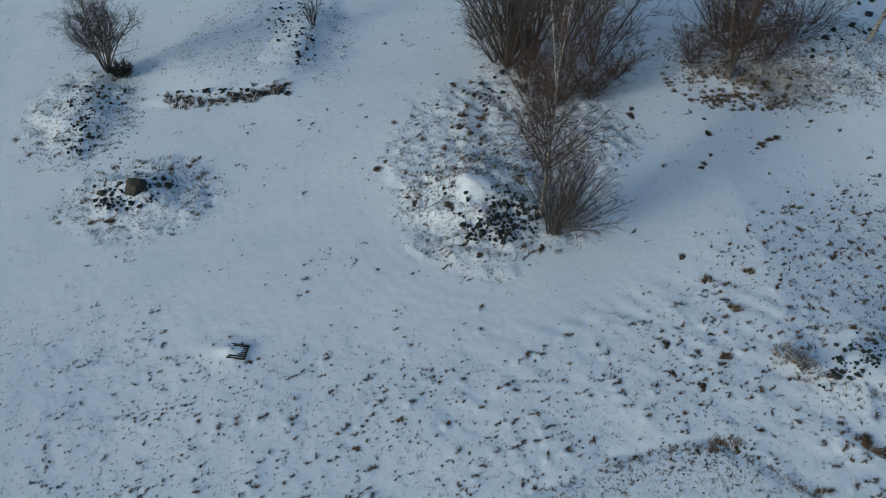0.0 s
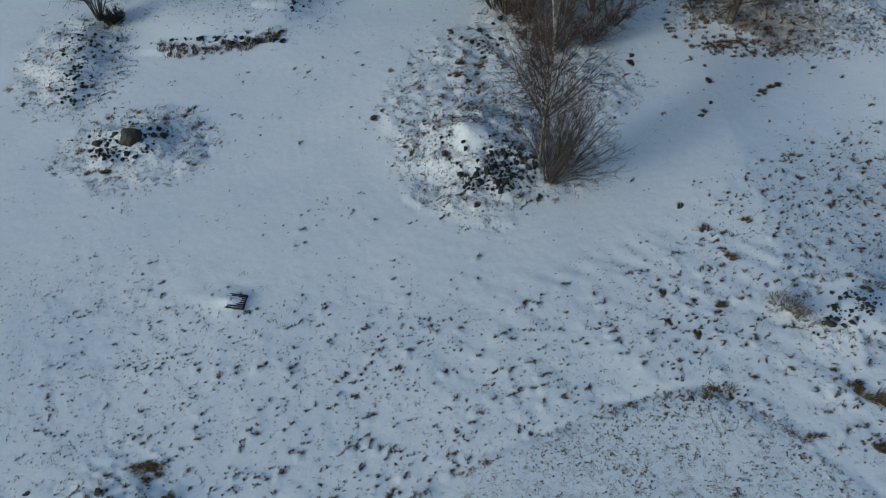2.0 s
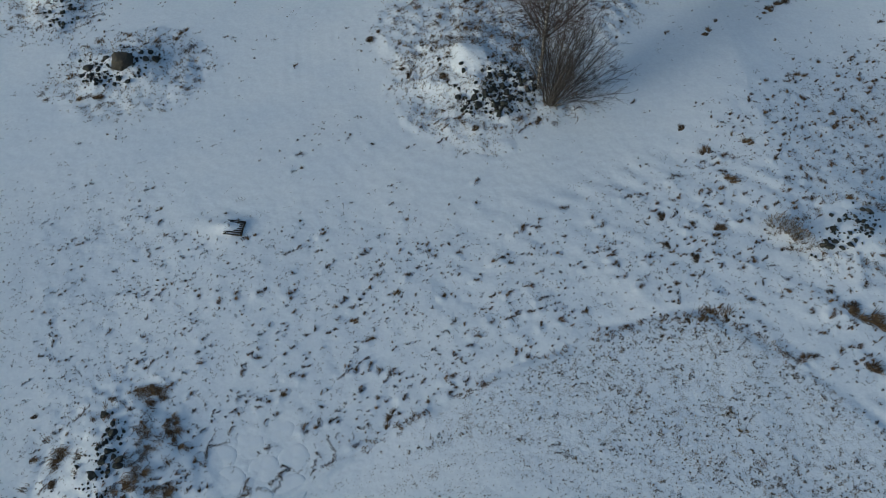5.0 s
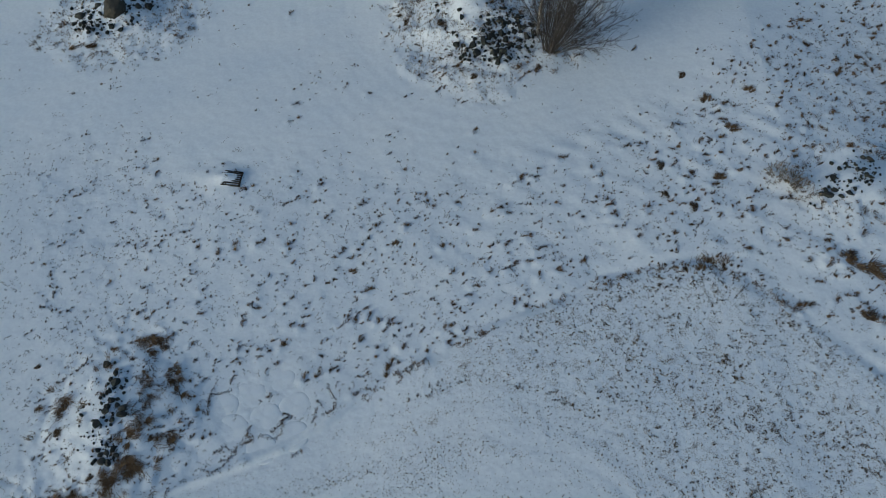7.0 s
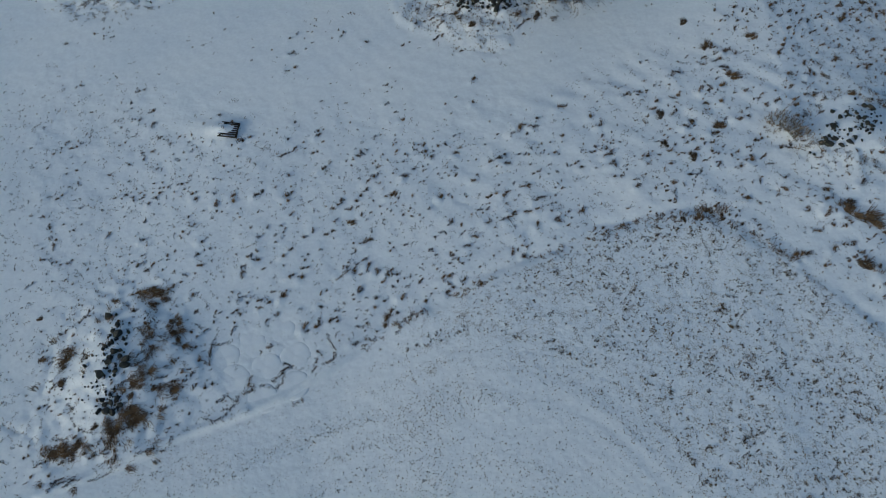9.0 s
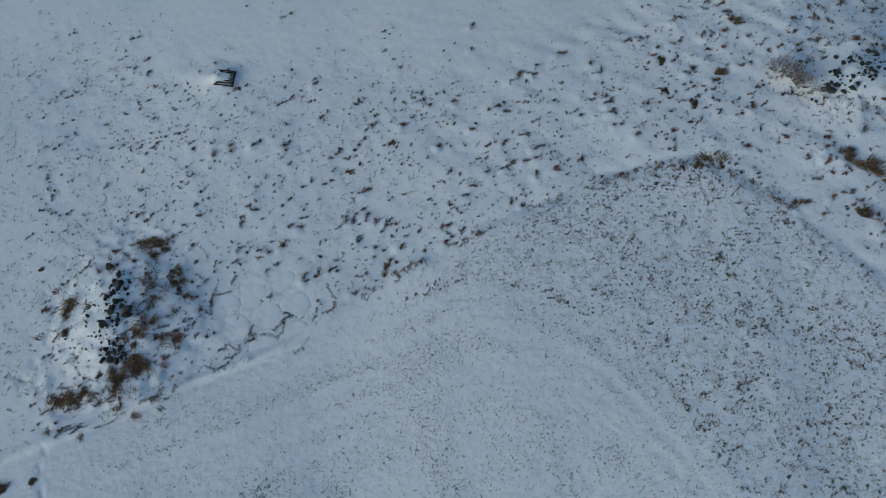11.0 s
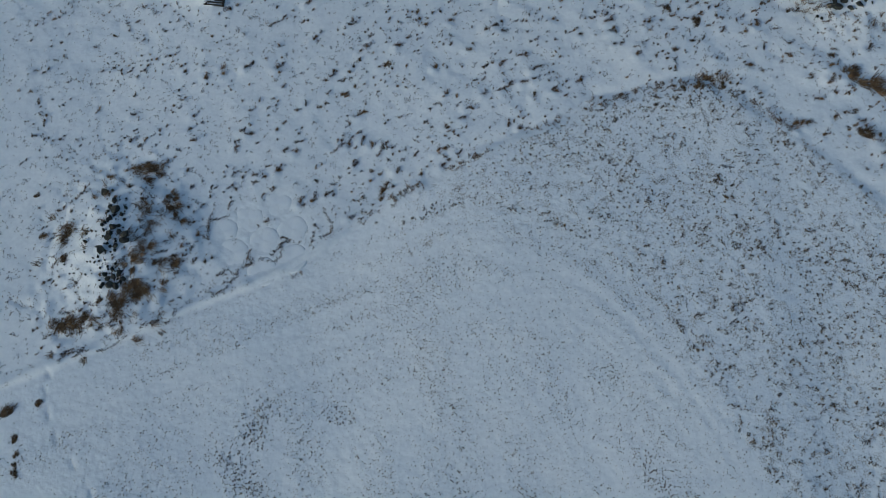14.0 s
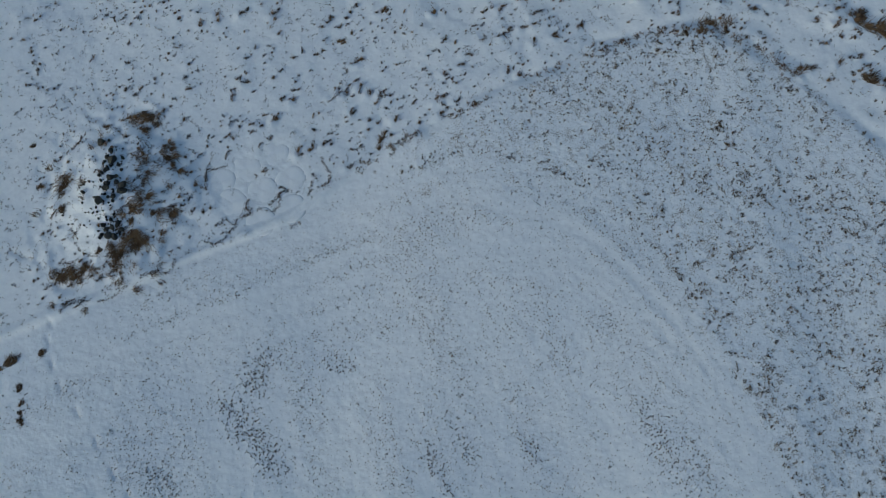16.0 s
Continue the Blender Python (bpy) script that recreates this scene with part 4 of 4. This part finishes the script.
BOULDER_STONES = [(-19.35, 37.38, 0.45), (-19.89, 37.06, 0.23), (-20.31, 36.8, 0.56), (-19.63, 36.42, 0.33), (-19.94, 36.14, 0.42), (-19.51, 35.52, 0.31), (-19.23, 35.5, 0.29), (-19.06, 35.77, 0.29), (-20.02, 35.61, 0.13), (-20.09, 35.22, 0.13), (-18.96, 36.55, 0.24), (-18.67, 36.43, 0.29), (-18.27, 35.74, 0.4), (-17.72, 35.49, 0.33), (-17.51, 36.6, 0.27), (-16.97, 37.22, 0.43), (-16.47, 37.31, 0.54), (-17.33, 37.75, 0.3), (-16.93, 37.92, 0.41), (-16.41, 37.94, 0.18), (-17.93, 38.02, 0.2), (-18.61, 38.52, 0.18), (-19.03, 39.05, 0.19), (-17.24, 37.24, 0.16), (-18.66, 35.95, 0.18), (-17.36, 35.89, 0.18), (-21.1, 37.67, 0.25), (-20.56, 38.16, 0.14), (-20.43, 37.59, 0.18), (-17.48, 37.14, 0.22), (-16.06, 37.61, 0.16)]
ISLE_STONES = [(3.74, 36.56, 0.25), (2.48, 35.26, 0.24), (1.3, 35.78, 0.3), (1.45, 35.27, 0.35), (2.12, 34.41, 0.26), (0.94, 34.36, 0.24), (1.17, 34.21, 0.21), (1.1, 33.6, 0.45), (2.01, 33.47, 0.52), (2.19, 32.94, 0.6), (2.59, 33.54, 0.39), (3.0, 33.95, 0.39), (3.71, 34.78, 0.4), (3.55, 34.21, 0.48), (4.55, 35.42, 0.32), (4.35, 34.37, 0.32), (5.0, 34.03, 0.4), (3.15, 32.85, 0.52), (3.61, 32.88, 0.47), (3.79, 33.81, 0.39), (3.32, 32.24, 0.33), (4.83, 34.64, 0.37), (0.25, 35.35, 0.24), (0.12, 36.13, 0.22), (0.05, 36.63, 0.19), (0.53, 36.6, 0.19), (2.85, 36.13, 0.22), (2.92, 35.05, 0.27), (2.62, 34.3, 0.29), (4.45, 33.82, 0.26), (4.04, 33.47, 0.26), (4.55, 33.3, 0.23), (5.29, 34.39, 0.29)]
THICKET_STONES = [(1.44, 48.06, 0.29), (2.15, 47.4, 0.42), (2.56, 47.18, 0.34), (3.21, 48.44, 0.21), (3.85, 47.11, 0.32), (4.22, 47.82, 0.34), (2.73, 48.96, 0.4), (4.24, 50.58, 0.69), (3.73, 49.97, 0.3), (2.95, 47.6, 0.26), (2.8, 46.11, 0.31), (3.16, 46.4, 0.21)]
FAR_STONES = [(28.47, 53.9, 0.74), (29.63, 55.36, 0.61), (31.55, 56.49, 0.81), (34.09, 59.2, 0.89), (32.89, 56.22, 0.57), (32.05, 55.22, 0.42), (27.07, 52.4, 0.5), (26.79, 51.56, 0.54), (29.71, 52.57, 0.45), (30.98, 54.7, 0.37), (29.76, 53.94, 0.32), (34.09, 61.25, 0.61), (35.38, 61.9, 0.77)]
for x, y, size in HEAP_STONES + EDGE_STONES + BOULDER_STONES + ISLE_STONES + THICKET_STONES + FAR_STONES:
    stone(x, y, size * (1.25 if y < 50 else 0.95), lift=0.14)

# middle, spread, number and sizes of the smaller stones of each pile
PILES = [
    (-23.5, 42.9, 1.2, 2.1, 64, 0.18, 0.52), (-23.8, 47.2, 1.9, 2.1, 50, 0.18, 0.42),
    (-18.7, 36.4, 2.0, 1.2, 80, 0.14, 0.4),
    (-12.49, 58.35, 1.64, 4.0, 50, 0.16, 0.5), (-10.33, 53.85, 0.86, 3.05, 50, 0.16, 0.54),
    (4.0, 34.2, 1.5, 1.8, 200, 0.14, 0.4), (2.7, 33.1, 1.6, 1.1, 90, 0.14, 0.4), (3.2, 47.6, 1.6, 1.6, 12, 0.14, 0.3),
    (20.5, 24.5, 0.9, 1.1, 60, 0.1, 0.26), (18.9, 23.6, 0.8, 0.9, 34, 0.09, 0.22),
    (-13.1, 13.2, 0.5, 1.6, 60, 0.1, 0.28), (-12.9, 10.9, 0.55, 0.5, 34, 0.1, 0.28), (-14.1, 12.4, 1.0, 1.9, 30, 0.07, 0.18),
    (-14.53, 47.9, 4.3, 0.29, 55, 0.2, 0.63),
]
rng = random.Random(23)
pebbles = []
for cx, cy, rx, ry, count, small, large in PILES:
    for k in range(count):
        a, r = rng.uniform(0, 6.283), math.sqrt(rng.random())
        size = small + (large - small) * rng.random() ** 2
        x, y = cx + rx * r * math.cos(a), cy + ry * r * math.sin(a)
        if k < count * 0.15:
            stone(x, y, size)
        else:
            pebbles.append((x, y, size * 0.8))
bm = bmesh.new()
for x, y, size in pebbles:
    k = len(bm.verts)
    bm.from_mesh(STONES[len(bm.verts) % 9])
    bm.verts.ensure_lookup_table()
    turn = pose(x, y, ground_z(x, y) + 0.1 * size, 0, 0, rng.uniform(0, 360)) @ Matrix.Diagonal((size, size, size, 1))
    bmesh.ops.transform(bm, matrix=turn, verts=bm.verts[k:])
me = bpy.data.meshes.new("small_stones")
bm.to_mesh(me)
bm.free()
me.materials.append(STONE)
tagged(new("small_stones", me), "small dark stones scattered over the snowy piles", "stones", kind="stuff")
block = new("boulder", boulder_mesh())
block.matrix_basis = pose(-18.14, 36.62, ground_z(-18.14, 36.62) + 0.22, 4, -6, 20) @ Matrix.Diagonal((1.36, 1.5, 1.3, 1))
tagged(block, "large rounded grey boulder on a stone pile", "boulder")


# ---- trees ----
class Tubes:
    """Tapered tubes gathered into one mesh."""

    def __init__(self):
        self.v, self.f = [], []

    def add(self, pts, radii, sides):
        o = len(self.v)
        n = len(pts)
        for i, (p, r) in enumerate(zip(pts, radii)):
            d = (pts[min(i + 1, n - 1)] - pts[max(i - 1, 0)]).normalized()
            a = d.cross(Vector((0.3, 0.9, 0.2))).normalized()
            b = d.cross(a)
            for k in range(sides):
                w = 2 * math.pi * k / sides
                self.v.append(p + (a * math.cos(w) + b * math.sin(w)) * r)
        for i in range(n - 1):
            for k in range(sides):
                k2 = (k + 1) % sides
                self.f.append((o + i * sides + k, o + i * sides + k2, o + (i + 1) * sides + k2, o + (i + 1) * sides + k))

    def mesh(self, name, mat):
        me = bpy.data.meshes.new(name)
        me.from_pydata([tuple(p) for p in self.v], [], self.f)
        me.shade_smooth()
        me.materials.append(mat)
        return me


def wander(start, way, length, n, bend, rise, rng):
    """A limb's line: n steps, wobbling by bend, drawn up (or down) by rise."""
    pts, d = [start.copy()], way.normalized()
    for i in range(n):
        d = (d + Vector((rng.uniform(-bend, bend), rng.uniform(-bend, bend), rng.uniform(-bend, bend) + rise))).normalized()
        pts.append(pts[-1] + d * (length / n))
    return pts


def along(pts, s):
    q = s * (len(pts) - 1)
    i = min(int(q), len(pts) - 2)
    return pts[i].lerp(pts[i + 1], q - i), (pts[i + 1] - pts[i]).normalized()


def side_way(d, angle, rng):
    a = d.cross(Vector((rng.uniform(-1, 1), rng.uniform(-1, 1), rng.uniform(-1, 1)))).normalized()
    return (d * math.cos(angle) + a * math.sin(angle)).normalized()


def twigs_on(tubes, pts, length, count, rng, thick, deep, low=0.25, angle=0.75, rise=0.06):
    for _ in range(count):
        s = rng.uniform(low, 0.98)
        p, d = along(pts, s)
        ln = length * rng.uniform(0.45, 1.1) * (1.15 - 0.6 * s)
        n = 3 if deep > 1 else 2 if deep == 1 else 1
        line = wander(p, side_way(d, rng.uniform(0.6, 1.3) * angle, rng), ln, n, 0.16, rise, rng)
        tubes.add(line, [thick * (1 - 0.75 * i / n) for i in range(n + 1)], 3)
        if deep > 0:
            twigs_on(tubes, line, ln * 0.5, rng.randint(2, 3), rng, thick * 0.7, deep - 1, 0.15, angle, rise)


def shrub(x, y, tall, stems, fan, seed, label, stem_mat, twig_mat, per_stem=11, deep=1, thick=0.045, base=0.35, lean=(0, 0), name="bare_shrub", group="", twig_len=0.28, curve=0.02, low=0.12, angle=0.85, twig=0.016, dome=0.25, branches=0):
    """Many stems from one root, fanning out, each with side shoots."""
    rng = random.Random(seed)
    root = new(name)
    root.matrix_basis = pose(x, y, ground_z(x, y) - 0.05)
    tagged(root, label, "shrub" if "shrub" in name else "tree", group)
    for s in range(stems):
        a = 2 * math.pi * (s + rng.uniform(-0.4, 0.4)) / stems
        out = fan * math.sqrt(rng.uniform(0.02, 1))
        way = Vector((math.cos(a) * out + lean[0], math.sin(a) * out + lean[1], 1)).normalized()
        start = Vector((math.cos(a), math.sin(a), 0)) * base * rng.uniform(0.1, 1)
        ln = tall * rng.uniform(0.62, 1.02) * (1.05 - dome * out / max(fan, 0.01))
        pts = wander(start, way, ln, 9, 0.09, curve, rng)
        r0 = thick * rng.uniform(0.6, 1.15)
        t = Tubes()
        t.add(pts, [r0 * (1 - 0.09 * i) + 0.004 for i in range(10)], 5)
        lines = []
        for q in range(branches):
            u = rng.uniform(0.28, 0.9)
            p, d = along(pts, u)
            line = wander(p, side_way(d, rng.uniform(0.45, 0.85), rng), ln * rng.uniform(0.28, 0.46) * (1.2 - 0.6 * u), 5, 0.14, 0.05, rng)
            t.add(line, [r0 * 0.5 * (1 - 0.15 * i) * (1.2 - 0.6 * u) + 0.003 for i in range(6)], 4)
            lines.append(line)
        st = piece("stem", t.mesh("stem", stem_mat), root)
        t = Tubes()
        for line in lines:
            twigs_on(t, line, ln * twig_len * 0.55, max(per_stem // 3, 4), rng, twig, deep, 0.1, angle, 0.04)
        twigs_on(t, pts, ln * twig_len, per_stem, rng, twig, deep, low, angle, 0.08)
        tagged(piece("twig_spray", t.mesh("twig_spray", twig_mat), st), kind="stuff")
    return root


def birch(x, y, tall, seed, label, lean=(0, 0), r0=0.13, limbs=34, low=0.25, forks=1, droop=-0.05, limb_len=0.26, bark=None, fork_at=0.43, fork_r=0.55, limb_r=0.032, limb_rise=0.05, spread=0.1, heap=1.0, twig=0.012, twigs=14, wide=0.0):
    bark = bark or BIRCH
    rng = random.Random(seed)
    root = new("birch_tree")
    root.matrix_basis = pose(x, y, ground_z(x, y) - 0.05)
    tagged(root, label, "tree")
    way = Vector((lean[0], lean[1], 1))
    main = wander(Vector((0, 0, 0)), way, tall, 16, 0.035, 0.02, rng)
    t = Tubes()
    t.add(main, [r0 * (1 - i / 17.5) + 0.008 for i in range(17)], 8)
    trunk = piece("trunk", t.mesh("trunk", bark), root)
    lines = [main]
    for k in range(forks):
        p, d = along(main, fork_at + 0.05 * k)
        f = wander(p, Vector(((-1.0, 1.2)[k % 2] * spread, 0.03 * k, 1)), tall * (0.88 - fork_at), 10, 0.03, 0.04, rng)
        t = Tubes()
        t.add(f, [r0 * fork_r * (1 - i / 11.5) + 0.008 for i in range(11)], 6)
        piece("fork", t.mesh("fork", bark), root)
        lines.append(f)
    tt = Tubes()
    for i in range(limbs):
        line = lines[i % len(lines)] if i % 3 == 0 else main
        s = low + (0.97 - low) * ((i + rng.random()) / limbs) ** heap
        p, d = along(line, s)
        ln = tall * limb_len * (1.1 - 0.75 * s) * rng.uniform(0.6, 1.1)
        pts = wander(p, side_way(d, rng.uniform(0.6, 1.05) + wide, rng), ln, 6, 0.1, limb_rise, rng)
        bt = Tubes()
        bt.add(pts, [limb_r * (1 - 0.13 * q) * (1.15 - 0.6 * s) + 0.004 for q in range(7)], 4)
        piece("limb", bt.mesh("limb", BARK), trunk)
        twigs_on(tt, pts, ln * 0.5, twigs, rng, twig, 2, 0.1, 0.8, droop)
    tagged(piece("twig_spray", tt.mesh("twig_spray", REDTWIG), trunk), kind="stuff")
    return root


shrub(-24.34, 50.95, 6.4, 15, 0.55, 3, "bare many-stemmed alder bush on a stony mound", BARK, TWIG, 16, 2, 0.045, 0.2, (-0.03, 0.0), twig_len=0.36, low=0.3, curve=0.01, twig=0.0115, dome=0.0, angle=1.1, branches=12)
shrub(-23.35, 50.75, 1.25, 40, 1.0, 46, "low dark evergreen scrub at the foot of an alder", BARK, NEEDLE, 16, 1, 0.014, 0.5, twig_len=0.5, name="low_shrub", twig=0.022)
shrub(6.1, 33.3, 7.4, 38, 0.42, 4, "bare grey willow bush beside a stone pile", BARK, TWIG, 22, 2, 0.024, 0.26, (0.12, -0.02), twig_len=0.3, curve=0.0, low=0.12, angle=0.7, twig=0.010, dome=0.2)
shrub(6.35, 33.2, 5.6, 20, 0.55, 14, "low fanning shoots of a bare willow", BARK, TWIG, 16, 2, 0.016, 0.2, (0.75, -0.15), twig_len=0.34, curve=-0.03, low=0.15, angle=0.7, twig=0.009, dome=0.2)
for k, (x, y, n) in enumerate(((16.35, 24.5, 20), (16.75, 24.3, 22), (17.1, 24.05, 22), (17.3, 23.5, 22))):
    shrub(x, y, 0.6, n, 1.3, 47 + k, "pale withered weed clump in snow", STRAW, STRAW, 10, 1, 0.007, 0.6, twig_len=0.5, name="weed_clump", twig=0.008)
birch(5.60, 34.43, 19.0, 5, "tall white-barked birch with a forked bare crown", (0.0, 0.0), 0.105, 84, 0.16, 2, twig=0.0115, limb_len=0.26, twigs=20, heap=1.5)
# place, height, stems, fan, stem radius, side shoots, dark or reddish twigs
THICKET = [
    (4.6, 51.8, 9.5, 16, 0.6, 0.105, 15, TWIG), (6.4, 52.4, 11.0, 12, 0.42, 0.11, 12, TWIG), (5.2, 55.0, 11.0, 11, 0.55, 0.1, 12, TWIG), (3.9, 52.2, 5.5, 12, 0.9, 0.045, 15, TWIG),
    (8.8, 50.9, 10.0, 10, 0.42, 0.06, 10, REDTWIG), (11.0, 51.6, 9.0, 12, 0.6, 0.05, 10, REDTWIG), (9.4, 55.5, 12.0, 8, 0.5, 0.07, 8, REDTWIG),
    (5.9, 49.6, 3.8, 22, 0.9, 0.022, 24, REDTWIG), (7.9, 46.4, 3.8, 26, 0.95, 0.02, 20, REDTWIG), (10.2, 47.4, 4.0, 24, 1.0, 0.022, 22, REDTWIG), (12.3, 50.0, 4.4, 18, 0.95, 0.022, 20, REDTWIG), (6.0, 47.3, 3.2, 20, 0.95, 0.018, 18, REDTWIG),
]
for k, (x, y, tall, n, fan, thick, shoots, mat) in enumerate(THICKET):
    shrub(x, y, tall, n, fan, 30 + k, "dark many-stemmed bare tree in a thicket" if mat is TWIG else "dense reddish thicket bush without leaves", BARK, mat, shoots, 2, thick, 0.45, name="bare_shrub", group="bushes of the thicket", twig_len=0.34, low=0.12, twig=0.014, curve=0.0, dome=0.12, branches=8 if k < 7 else 0)
birch(20.3, 49.8, 11.5, 8, "old birch with rough mottled stems on a grassy rise", (0.1, -0.02), 0.27, 84, 0.12, 2, -0.2, 0.42, ROUGH_BIRCH, 0.06, 0.85, 0.05, -0.01, 0.2, 1.4, twig=0.012, twigs=28, wide=0.2)
birch(31.8, 53.9, 13.0, 9, "white-barked leaning birch beside field stones", (0.12, 0.02), 0.2, 50, 0.2, 1)
shrub(18.2, 52.0, 4.0, 14, 0.7, 40, "small bare bush under a birch", BARK, REDTWIG, 24, 2, 0.018, 0.4, twig_len=0.45, twig=0.010)
shrub(23.4, 51.6, 5.0, 18, 0.9, 41, "small reddish bare bush under a birch", BARK, REDTWIG, 20, 2, 0.018, 0.9, twig_len=0.45, twig=0.010)
shrub(21.5, 56.5, 9.0, 18, 0.8, 45, "tall reddish bare bush behind a birch", BARK, REDTWIG, 10, 2, 0.05, 0.8, twig_len=0.4)
shrub(26.5, 54.5, 7.0, 20, 0.9, 48, "reddish bare bush among field stones", BARK, REDTWIG, 18, 2, 0.024, 0.9, twig_len=0.45, twig=0.010)
shrub(-10.05, 56.9, 3.6, 12, 0.4, 42, "slim bare bush on a stony ridge", BARK, TWIG, 8, 2, 0.03, 0.25, twig_len=0.35)
shrub(25.9, 32.6, 4.2, 18, 0.7, 43, "pale bare bush at the field edge", BARK, TWIG, 8, 2, 0.022, 0.4, twig_len=0.35)
shrub(1.4, 32.9, 1.8, 4, 0.3, 44, "thin sapling with a few withered leaves", BARK, TWIG, 5, 0, 0.018, 0.1, name="sapling")

# ---- loose things ----
def box(name, size, at, mat, parent, worn=0.008):
    bm = bmesh.new()
    bmesh.ops.create_cube(bm, size=1.0)
    bmesh.ops.scale(bm, vec=size, verts=bm.verts)
    bmesh.ops.bevel(bm, geom=bm.edges[:], offset=worn, segments=1, affect="EDGES")
    me = bpy.data.meshes.new(name)
    bm.to_mesh(me)
    bm.free()
    me.materials.append(mat)
    return piece(name, me, parent, at=at)


def rack(x, y, turn):
    """A slatted wooden rack half under a drift, with snow lying on its slats."""
    root = new("wooden_rack")
    root.matrix_basis = pose(x, y, ground_z(-9.2, 24.7) - 0.2, 0, 3, turn) @ Matrix.Diagonal((0.85, 0.9, 1, 1))
    tagged(root, "weathered slatted wooden rack half buried in snow", "rack")
    for k in range(6):
        sl = box("slat", (1.1, 0.08, 0.03), pose(0.0, -0.34 + 0.136 * k, 0.33), WOOD, root)
        cover = (0.15, 0.5, 0.56, 0.62, 0.8, 0.2)[k]
        box("snow_strip", (cover, 0.084, 0.035), pose(-0.54 + cover / 2, 0, 0.03), CAP, sl, 0.014)
    # dark panel added under the slats, standing in for the shade in their gaps
    box("gap_shade_panel", (1.0, 0.86, 0.02), pose(0, 0, 0.2), WOOD, root)
    box("crossbeam", (0.09, 0.95, 0.1), pose(0.49, 0, 0.26), WOOD, root)
    box("crossbeam", (0.08, 0.9, 0.1), pose(-0.42, 0, 0.26), WOOD, root)
    for sx in (-0.46, 0.49):
        for sy in (-0.41, 0.41):
            box("leg", (0.08, 0.08, 0.4), pose(sx, sy, 0.08), WOOD, root)
    box("side_board", (1.12, 0.03, 0.22), pose(0.0, -0.475, 0.22), WOOD, root)
    box("back_board", (1.05, 0.03, 0.2), pose(0.0, 0.475, 0.23), WOOD, root)
    return root


rack(-9.95, 24.72, -6)


def bale_mesh(seed):
    """The snow-covered top of a round bale: a low drum with a rounded rim and a dished lid."""
    rng = np.random.default_rng(seed)
    prof = [(0.0, 0.03), (0.25, 0.034), (0.45, 0.034), (0.58, 0.03), (0.63, 0.018), (0.66, -0.02), (0.67, -0.3)]
    n, V, F = 40, [], []
    ph = rng.uniform(0, 6, 3)
    for r, z in prof:
        for k in range(n):
            a = 2 * np.pi * k / n
            q = r * (1 + 0.025 * np.sin(2 * a + ph[0]) + 0.015 * np.sin(5 * a + ph[1]))
            V.append((q * np.cos(a), q * np.sin(a), z + 0.012 * np.sin(3 * a + ph[2]) * r))
    for i in range(len(prof) - 1):
        for k in range(n):
            k2 = (k + 1) % n
            F.append((i * n + k, (i + 1) * n + k, (i + 1) * n + k2, i * n + k2))
    return mesh_of("round_bale", V, F, FILM, True)


for k, (x, y) in enumerate(RINGS):
    ob = new("round_bale", bale_mesh(k))
    ob.matrix_basis = pose(x, y, ground_z(x, y) - 0.029)
    tagged(ob, "round bale top sunk in the ground under smooth snow", "bale", "round bales under snow")
